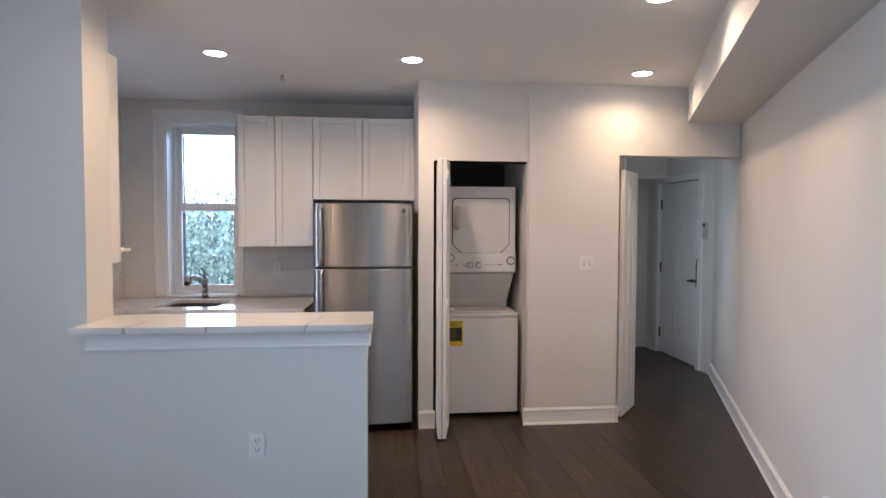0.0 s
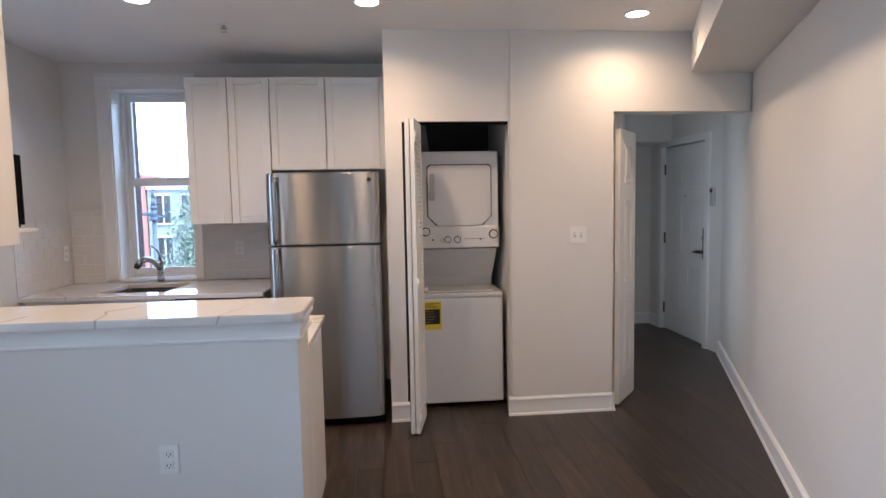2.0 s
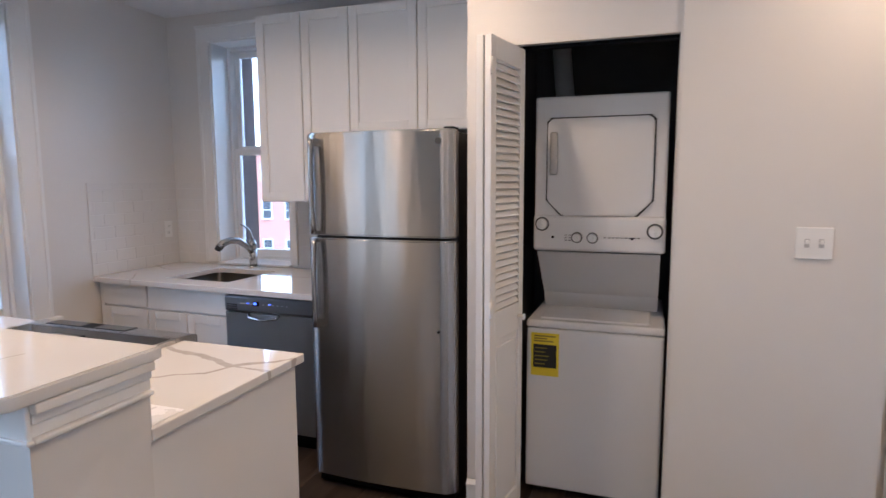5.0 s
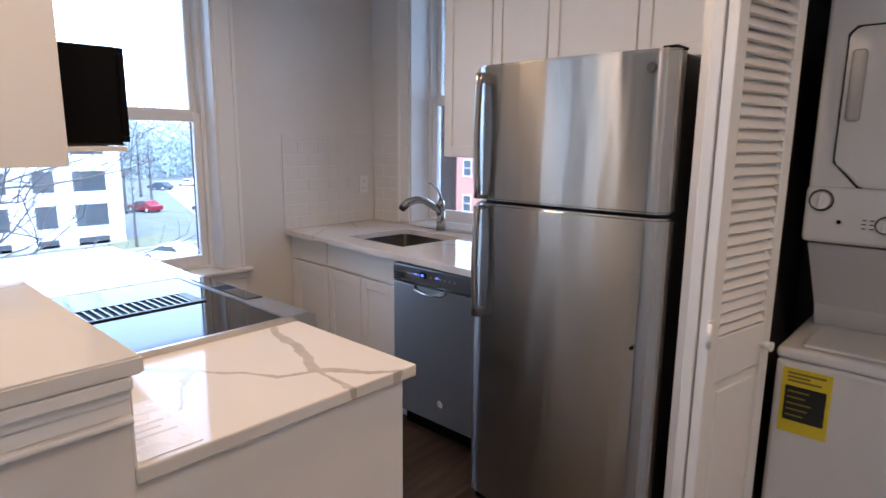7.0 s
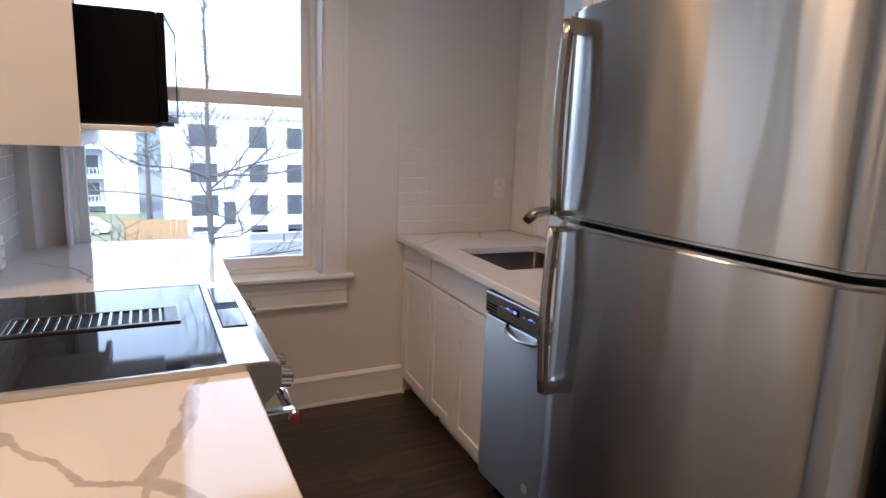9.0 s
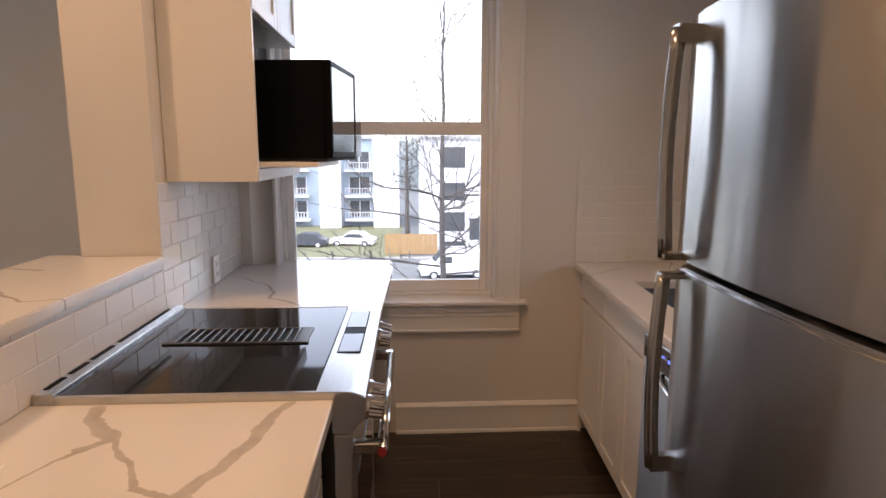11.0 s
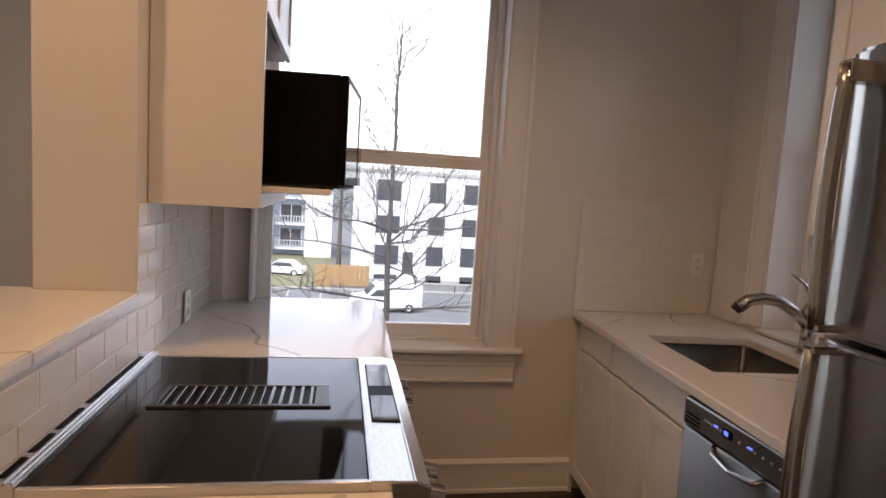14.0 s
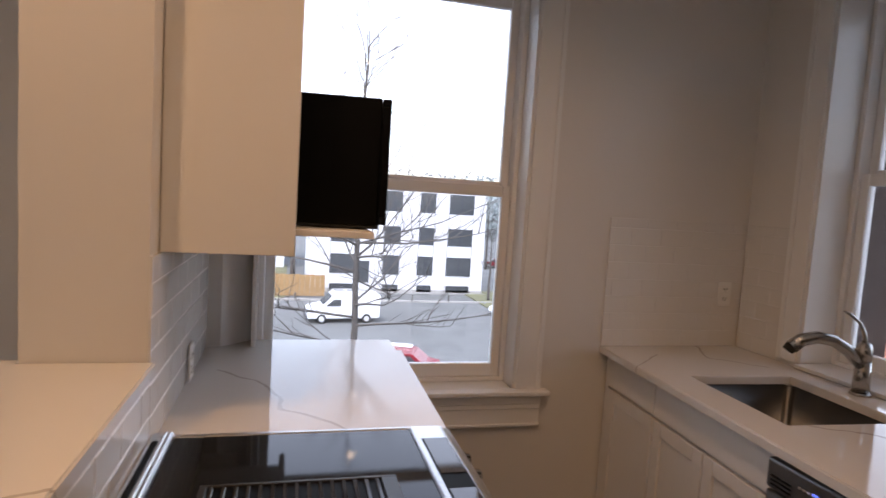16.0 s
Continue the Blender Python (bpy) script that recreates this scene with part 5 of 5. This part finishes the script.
def vehicle(name, x, y, ang, paint, length, height, label, van=False):
    m = pose(x, y, GZ, 0, 0, ang)
    th = thing(name, m, label, "van" if van else "car")
    L, H, W = length / 2, height, 0.95
    hood = 0.95
    if van:
        out = [(-L, 0.35), (-L, H), (L * 0.30, H), (L * 0.58, hood + 0.35), (L * 0.97, hood + 0.1), (L, 0.7), (L, 0.35)]
    else:
        out = [(-L, 0.30), (-L, 0.85), (-L * 0.75, 0.95), (-L * 0.45, H), (L * 0.15, H), (L * 0.48, 0.92), (L * 0.95, 0.75), (L, 0.55), (L, 0.30)]
    bm = bmesh.new(); prism(bm, out, -W, W, "y")
    bmesh.ops.recalc_face_normals(bm, faces=bm.faces[:])
    bmesh.ops.bevel(bm, geom=bm.edges[:], offset=0.07, segments=2, affect="EDGES")
    part("body", bm, paint, th, local=True)
    for s in (-1, 1):
        bm = bmesh.new()
        if van:
            prism(bm, [(L * 0.10, 1.25), (L * 0.10, 1.75), (L * 0.30, 1.75), (L * 0.50, 1.30), (L * 0.50, 1.25)], s * W - 0.01, s * W + 0.01, "y")
        else:
            prism(bm, [(-L * 0.62, 0.97), (-L * 0.42, H - 0.1), (L * 0.13, H - 0.1), (L * 0.40, 0.97)], s * W - 0.01, s * W + 0.01, "y")
        part("side_window", bm, GREYWIN, th, local=True)
    bm = bmesh.new()
    q = ((L * 0.33, H - 0.12), (L * 0.57, hood + 0.40)) if van else ((L * 0.18, H - 0.07), (L * 0.46, 0.95))
    prism(bm, [(q[0][0], q[0][1]), (q[1][0], q[1][1]), (q[1][0] + 0.05, q[1][1] + 0.02), (q[0][0] + 0.06, q[0][1] + 0.02)], -W * 0.8, W * 0.8, "y")
    part("windscreen", bm, GREYWIN, th, local=True)
    for wx in (-L * 0.62, L * 0.62):
        for s in (-1, 1):
            bm = bmesh.new(); cyl(bm, (wx, s * (W - 0.2), 0.34), (wx, s * (W + 0.02), 0.34), 0.34, seg=24)
            wh = part("wheel", bm, RUBBER, th, local=True)
            bm = bmesh.new(); cyl(bm, (wx, s * (W + 0.02), 0.34), (wx, s * (W + 0.03), 0.34), 0.2, seg=18); part("rim", bm, GREYPLASTIC, wh, local=True)
    if van:
        bm = bmesh.new()
        for i in range(4):
            rbox(bm, -L * 0.85 + i * L * 0.36, -W * 0.85, H, -L * 0.80 + i * L * 0.36, W * 0.85, H + 0.12, 0.01, 1)
        for s in (-1, 1):
            rbox(bm, -L * 0.9, s * W * 0.8 - 0.03, H + 0.1, L * 0.3, s * W * 0.8 + 0.03, H + 0.17, 0.01, 1)
        part("roof_rack", bm, GREYPLASTIC, th, local=True)
        part("bumper", bm_of((L - 0.03, -W * 0.95, 0.35, L + 0.06, W * 0.95, 0.6), r=0.03), DARKPAINT, th, local=True)
        for s in (-1, 1):
            part("headlight", bm_of((L - 0.12, s * W * 0.72 - 0.14, 0.72, L + 0.01, s * W * 0.72 + 0.14, 0.92), r=0.02), GREYWIN, th, local=True)
    return th


vehicle("cargo_van", -43.2, 7.2, 276, CARPAINT, 5.3, 2.1, "white cargo van with roof rack, parked", True)
rp = vehicle("red_pickup", -29.6, 8.8, 250, REDPAINT, 4.8, 1.5, "red car with white load, parked below the window")
part("roof_board", bm_of((-0.9, -0.75, 1.5, 2.6, -0.35, 1.62), r=0.03), CARPAINT, rp, "long white board carried on the roof", local=True)
vehicle("white_sedan", -58.9, -1.9, 262, CARPAINT, 4.6, 1.45, "white sedan parked before the houses")
vehicle("dark_sedan", -58.2, -6.6, 268, DARKPAINT, 4.6, 1.45, "dark sedan parked before the houses")
vehicle("red_sedan", -79.0, 32.6, 200, REDPAINT, 4.6, 1.45, "red sedan on the far street")
vehicle("white_sedan", -44.6, 21.5, 205, CARPAINT, 4.6, 1.45, "white sedan parked on the lot")
vehicle("red_sedan", -67.3, 36.8, 202, REDPAINT, 4.6, 1.45, "red sedan parked along the lot")
vehicle("dark_sedan", -72.8, 38.4, 202, DARKPAINT, 4.6, 1.45, "dark sedan on the far street")
vehicle("dark_sedan", -112.0, 48.0, 205, DARKPAINT, 4.6, 1.45, "dark sedan far along the street")
vehicle("white_sedan", -118.0, 56.0, 205, CARPAINT, 4.6, 1.45, "white sedan far along the street")


def bare_tree(name, x, y, height, r0, label, seed, limbs=26, z=GZ, lean=0.0, fork=0.667):
    """A leafless tree: one tapering leader with rising limbs that fork into twigs."""
    rnd = random.Random(seed)
    th = thing(name, (x, y, z), label, "tree")
    bm = bmesh.new()
    pts, rad = [], []
    n = 16
    for i in range(n + 1):
        s = i / n
        pts.append((x + lean * s + 0.03 * rnd.uniform(-1, 1), y + 0.022 * rnd.uniform(-1, 1), z + height * s))
        rad.append(r0 * (1 - s) ** 0.8 + 0.006)
    tube(bm, pts, rad, 9)
    part("trunk", bm, BARK, th)
    bm = bmesh.new()

    def twig(p, d, length, r, depth):
        k = 6
        q = [p]
        for i in range(k):
            d = (d + Vector((rnd.uniform(-1, 1), rnd.uniform(-1, 1), rnd.uniform(-0.7, 1.0))) * 0.14).normalized()
            q.append(q[-1] + d * length / k)
        tube(bm, q, [r * (1 - i / (k + 1)) + 0.0025 for i in range(k + 1)], 5, cap=False)
        if depth:
            for i in range(1, k + 1):
                if rnd.random() < 0.8:
                    s = Vector((rnd.uniform(-1, 1), rnd.uniform(-1, 1), rnd.uniform(-0.2, 0.7))).normalized()
                    twig(q[i], (d + s * 0.9).normalized(), length * rnd.uniform(0.28, 0.5), r * 0.45, depth - 1)
    for i in range(limbs):
        low = i < limbs * 0.3
        s = fork * rnd.uniform(0.70, 1.0) if low else rnd.uniform(fork, 0.97)
        a = i * 2.399 + rnd.uniform(-0.4, 0.4)
        p = Vector((x + lean * s, y, z + height * s))
        d = Vector((math.cos(a), math.sin(a), rnd.uniform(0.05, 0.4) if low else rnd.uniform(0.5, 1.5))).normalized()
        size = height * rnd.uniform(0.15, 0.23) if low else height * rnd.uniform(0.10, 0.26) * (1.32 - s) + 0.1
        twig(p, d, size, r0 * (0.20 if low else 0.07), 2)
    part("crown", bm, BARK, th, "fine bare grey twigs")
    return th


bare_tree("street_tree", -10.2, 4.50, 12.5, 0.105, "young leafless street tree outside the window", 5, 40, fork=0.691)
bare_tree("bare_tree", -66, 3.6, 13.0, 0.3, "leafless tree between the buildings", 8, 34)
bare_tree("bare_tree", -78, 30.0, 8.5, 0.2, "leafless tree beside the far street", 11, 26)
bare_tree("bare_tree", -52.5, 21.8, 6.5, 0.14, "leafless young tree on the lawn", 17, 24)
bare_tree("bare_tree", -84, 35.5, 9.0, 0.2, "leafless tree beside the far street", 18, 24)
bare_tree("bare_tree", -100, 40.0, 10.0, 0.24, "leafless tree beside the far street", 19, 24)
bare_tree("bare_tree", -66, 41.0, 9.0, 0.18, "leafless tree beside the far street", 12, 28)
bare_tree("bare_tree", -7.8, -3.0, 9.6, 0.15, "leafless tree outside the living room", 13, 30)


def clump(name, x0, y0, x1, y1, z, h, count, mat, label, seed, size=0.5):
    """Scrub built of many small tilted leaves."""
    rnd = random.Random(seed)
    bm = bmesh.new()
    for i in range(count):
        u, v = rnd.random(), rnd.random()
        top = h * (0.55 + 0.45 * noise.noise(Vector((u * 5 + seed, v * 5, 0)))) + 0.2 * h
        c = Vector((x0 + (x1 - x0) * u, y0 + (y1 - y0) * v, z + max(0.05, rnd.random()) * top))
        e = Euler((rnd.uniform(0, 6.3), rnd.uniform(0, 6.3), rnd.uniform(0, 6.3)))
        s = size * rnd.uniform(0.4, 1.0)
        a, b = e.to_matrix() @ Vector((s, 0, 0)), e.to_matrix() @ Vector((0, s * 0.5, 0))
        bm.faces.new([bm.verts.new(c + q) for q in (-a, b * 0.9, a, -b)])
    solid(name, bm, mat, label, "shrubs", kind="stuff")


clump("far_woods", -185, -60, -140, 190, GZ, 19, 52000, HAZEWOOD, "bare woods on the far hillside, haze put into their colour", 3, 0.75)
clump("shrubs", -11.6, 33, -4, 38, GZ, 11.5, 24000, LEAF, "green shrubs and small trees behind the house", 4, 0.20)
clump("hedge", -44, 23, -42, 40, GZ, 1.2, 700, LEAF, "clipped green hedge along the street", 6, 0.45)
br = thing("brick_building", (-18, 40, GZ), "red brick building with small white windows", "building")
part("wall", bm_of((-35.6, 40, GZ, -16.1, 52, 3.6)), BRICK, br)
part("roof", bm_of((-35.8, 39.8, 3.6, -15.9, 52.2, 3.85)), CONCRETE, br)
for i in range(9):
    for z in (1.6, -1.3, -4.2):
        wx = -34.9 + i * 2.05
        w = part("window", bm_of((wx, 39.93, z, wx + 0.8, 39.99, z + 1.25)), GREYWIN, br)
        part("frame", bm_of((wx - 0.08, 39.90, z - 0.1, wx + 0.88, 39.93, z), (wx - 0.06, 39.90, z + 1.25, wx + 0.86, 39.93, z + 1.33), (wx - 0.05, 39.905, z, wx + 0.02, 39.93, z + 1.25), (wx + 0.78, 39.905, z, wx + 0.85, 39.93, z + 1.25), (wx, 39.905, z + 0.6, wx + 0.8, 39.93, z + 0.66)), STUCCO, w)

bb = thing("blue_town_house", (-12.5, 46, GZ), "pale blue painted house with tall white windows", "building")
part("wall", bm_of((-16.0, 43, GZ, -9.0, 52, 2.6)), SIDING, bb)
part("roof", bm_of((-16.05, 42.8, 2.6, -8.8, 52.2, 2.95)), STUCCO, bb)
for i in range(4):
    for z in (-5.6, -2.6, 0.3):
        w = part("window", bm_of((-15.4 + i * 1.7, 42.93, z, -14.5 + i * 1.7, 42.99, z + 1.9)), GREYWIN, bb)
        part("frame", bm_of((-15.5 + i * 1.7, 42.90, z - 0.1, -14.4 + i * 1.7, 42.94, z), (-15.5 + i * 1.7, 42.90, z + 1.9, -14.4 + i * 1.7, 42.94, z + 2.05), (-15.0 + i * 1.7, 42.90, z, -14.9 + i * 1.7, 42.94, z + 1.9)), STUCCO, w)
lx, lyy = -7.70, 22.0
sl = thing("street_lamp", (lx, lyy, GZ), "ornate grey street lamp post with a long arm", "street lamp")
IRON = plain("blue_grey_painted_iron", (0.06, 0.08, 0.10), 0.6)
bm = bmesh.new()
cyl(bm, (lx, lyy, GZ), (lx, lyy, GZ + 1.1), 0.24, 0.16, 16)
cyl(bm, (lx, lyy, GZ + 1.1), (lx, lyy, 1.0), 0.10, 0.075, 16)
part("pole", bm, IRON, sl)
bm = bmesh.new()
for a, b2, r1, r2 in ((1.0, 1.12, 0.16, 0.16), (1.12, 1.40, 0.13, 0.09), (1.40, 1.52, 0.12, 0.12), (1.52, 1.80, 0.09, 0.05), (1.80, 2.1, 0.07, 0.015)):
    cyl(bm, (lx, lyy, a), (lx, lyy, b2), r1, r2, 14)
part("finial", bm, IRON, sl)
bm = bmesh.new()
tube(bm, [(lx, lyy, 1.22), (lx - 0.6, lyy, 1.26), (lx - 1.5, lyy, 1.7), (lx - 2.4, lyy, 2.1)], [0.06, 0.05, 0.04, 0.03], 8)
tube(bm, [(lx, lyy, 1.15), (lx + 0.3, lyy, 1.1), (lx + 0.42, lyy, 1.25), (lx + 0.34, lyy, 1.4)], [0.05, 0.05, 0.05, 0.03], 8)
part("arm", bm, IRON, sl)
bm = bmesh.new(); cyl(bm, (lx - 0.95, lyy, 1.42), (lx - 0.95, lyy, 1.75), 0.07, 0.05, 12); part("lantern", bm, IRON, sl)

bm = bmesh.new()
prism(bm, [(-135, 56), (-30, 22.5), (-26, 33), (-131, 70)], GZ, GZ + 0.02)
solid("road", bm, CONCRETE, "pale worn street crossing behind the lot", "road", **S)
bm = bmesh.new()
for i in range(9):
    box(bm, -50.8, -14 + i * 2.7, GZ, -45.5, -13.88 + i * 2.7, GZ + 0.006)
solid("parking_lines", bm, CONCRETE, "faded white parking bay lines on the asphalt", "road marking", **S)
for i in range(12):
    fp = bm_of((-51.0, -20 + i * 3.4, GZ + 0.14, -50.9, -19.88 + i * 3.4, GZ + 0.75), r=0.01, seg=1)
    solid("bollard", fp, BARK, "short dark wooden bollard on the kerb", "bollard", "lot bollards")

# ---- floor boards and tiles ----
flo = solid("floor", bm_of((WEST - 0.3, SY0, -0.15, 4.0, 7.4, -0.014)), SUBFLOOR, "dark stained oak plank floor", "floor", **S)
finv = flo.matrix_basis.inverted()
rnd = random.Random(21)
BW = 0.155
shapes = {}


def shared_box(key, sx, sy, sz, mat, bevel):
    if key not in shapes:
        bm = bmesh.new()
        rbox(bm, 0, 0, 0, sx, sy, sz, bevel, 1)
        bmesh.ops.recalc_face_normals(bm, faces=bm.faces[:])
        me = bpy.data.meshes.new(key[0])
        bm.to_mesh(me)
        bm.free()
        me.materials.append(mat)
        shapes[key] = me
    return shapes[key]


col = 0
x = WEST
while x < 3.75:
    y = -3.4 - rnd.choice((0.0, 0.35, 0.7, 1.05))
    while y < 7.25:
        ln = rnd.choice((1.2, 1.5, 1.5, 1.8))
        a, b = max(y, SY0), min(y + ln, 7.25)
        inside = x < slant_x(b) + 0.05 and not (x + BW < 1.9 and a > 5.45) and not (x + BW < -0.05 and b < 0.2)
        if b - a > 0.05 and inside:
            k = round(b - a, 2)
            ob = new("plank", shared_box(("plank", k), BW - 0.0008, k - 0.0008, 0.013, FLOORWOOD, 0.0007))
            ob.parent = flo
            ob.matrix_parent_inverse = finv
            ob.location = (x, a, -0.013)
        y += ln
    x += BW

TW, TH = 0.1535, 0.0775


def tiled(name, m, u0, u1, z0, z1, label, holes=()):
    """Subway tiles in half bond on a wall; local x runs along it and y points out of it."""
    th = thing(name, m, label, "backsplash", kind="structure")
    part("grout_bed", bm_of((u0, 0.0005, z0, u1, 0.0048, z1)), GROUT, th, local=True)
    row, z = 0, z0
    while z < z1 - 0.012:
        h = min(TH - 0.002, z1 - z)
        u = u0 - (TW / 2 if row % 2 else 0)
        while u < u1 - 0.01:
            a, b = max(u, u0), min(u + TW - 0.002, u1)
            if b - a > 0.012 and not any(a < h1 and b > h0 and z < k1 and z + h > k0 for h0, h1, k0, k1 in holes):
                ob = new("tile", shared_box(("tile", round(b - a, 3), round(h, 3)), round(b - a, 3), 0.0052, round(h, 3), TILE, 0.0016))
                ob.parent = th
                ob.location = (a, 0.001, z)
                ob.rotation_euler = (rnd.uniform(-0.004, 0.004), 0, rnd.uniform(-0.004, 0.004))
            u += TW
        z += TH
        row += 1
    return th


SOUTH_FACE = Matrix(((-1, 0, 0, 0), (0, -1, 0, NORTH), (0, 0, 1, 0), (0, 0, 0, 1)))
tiled("backsplash_range", pose(0, 3.045, 0), -1.163, 0.075, 0.912, 1.083, "white glazed subway tiles behind the range")
tiled("backsplash_partition", pose(0, 3.045, 0), -2.09, -1.166, 0.907, 1.355, "white glazed subway tiles under the microwave cabinet")
tiled("backsplash_sink", SOUTH_FACE, 0.45, 1.066, 0.907, 1.375, "white glazed subway tiles beside the sink window")
tiled("backsplash_sink_end", SOUTH_FACE, 1.842, 2.09, 0.907, 1.49, "white glazed subway tiles in the sink corner")
tiled("backsplash_west", Matrix(((0, 1, 0, WEST), (-1, 0, 0, 0), (0, 0, 1, 0), (0, 0, 0, 1))), -5.44, -4.72, 0.907, 1.49, "white glazed subway tiles on the wall beside the sink")
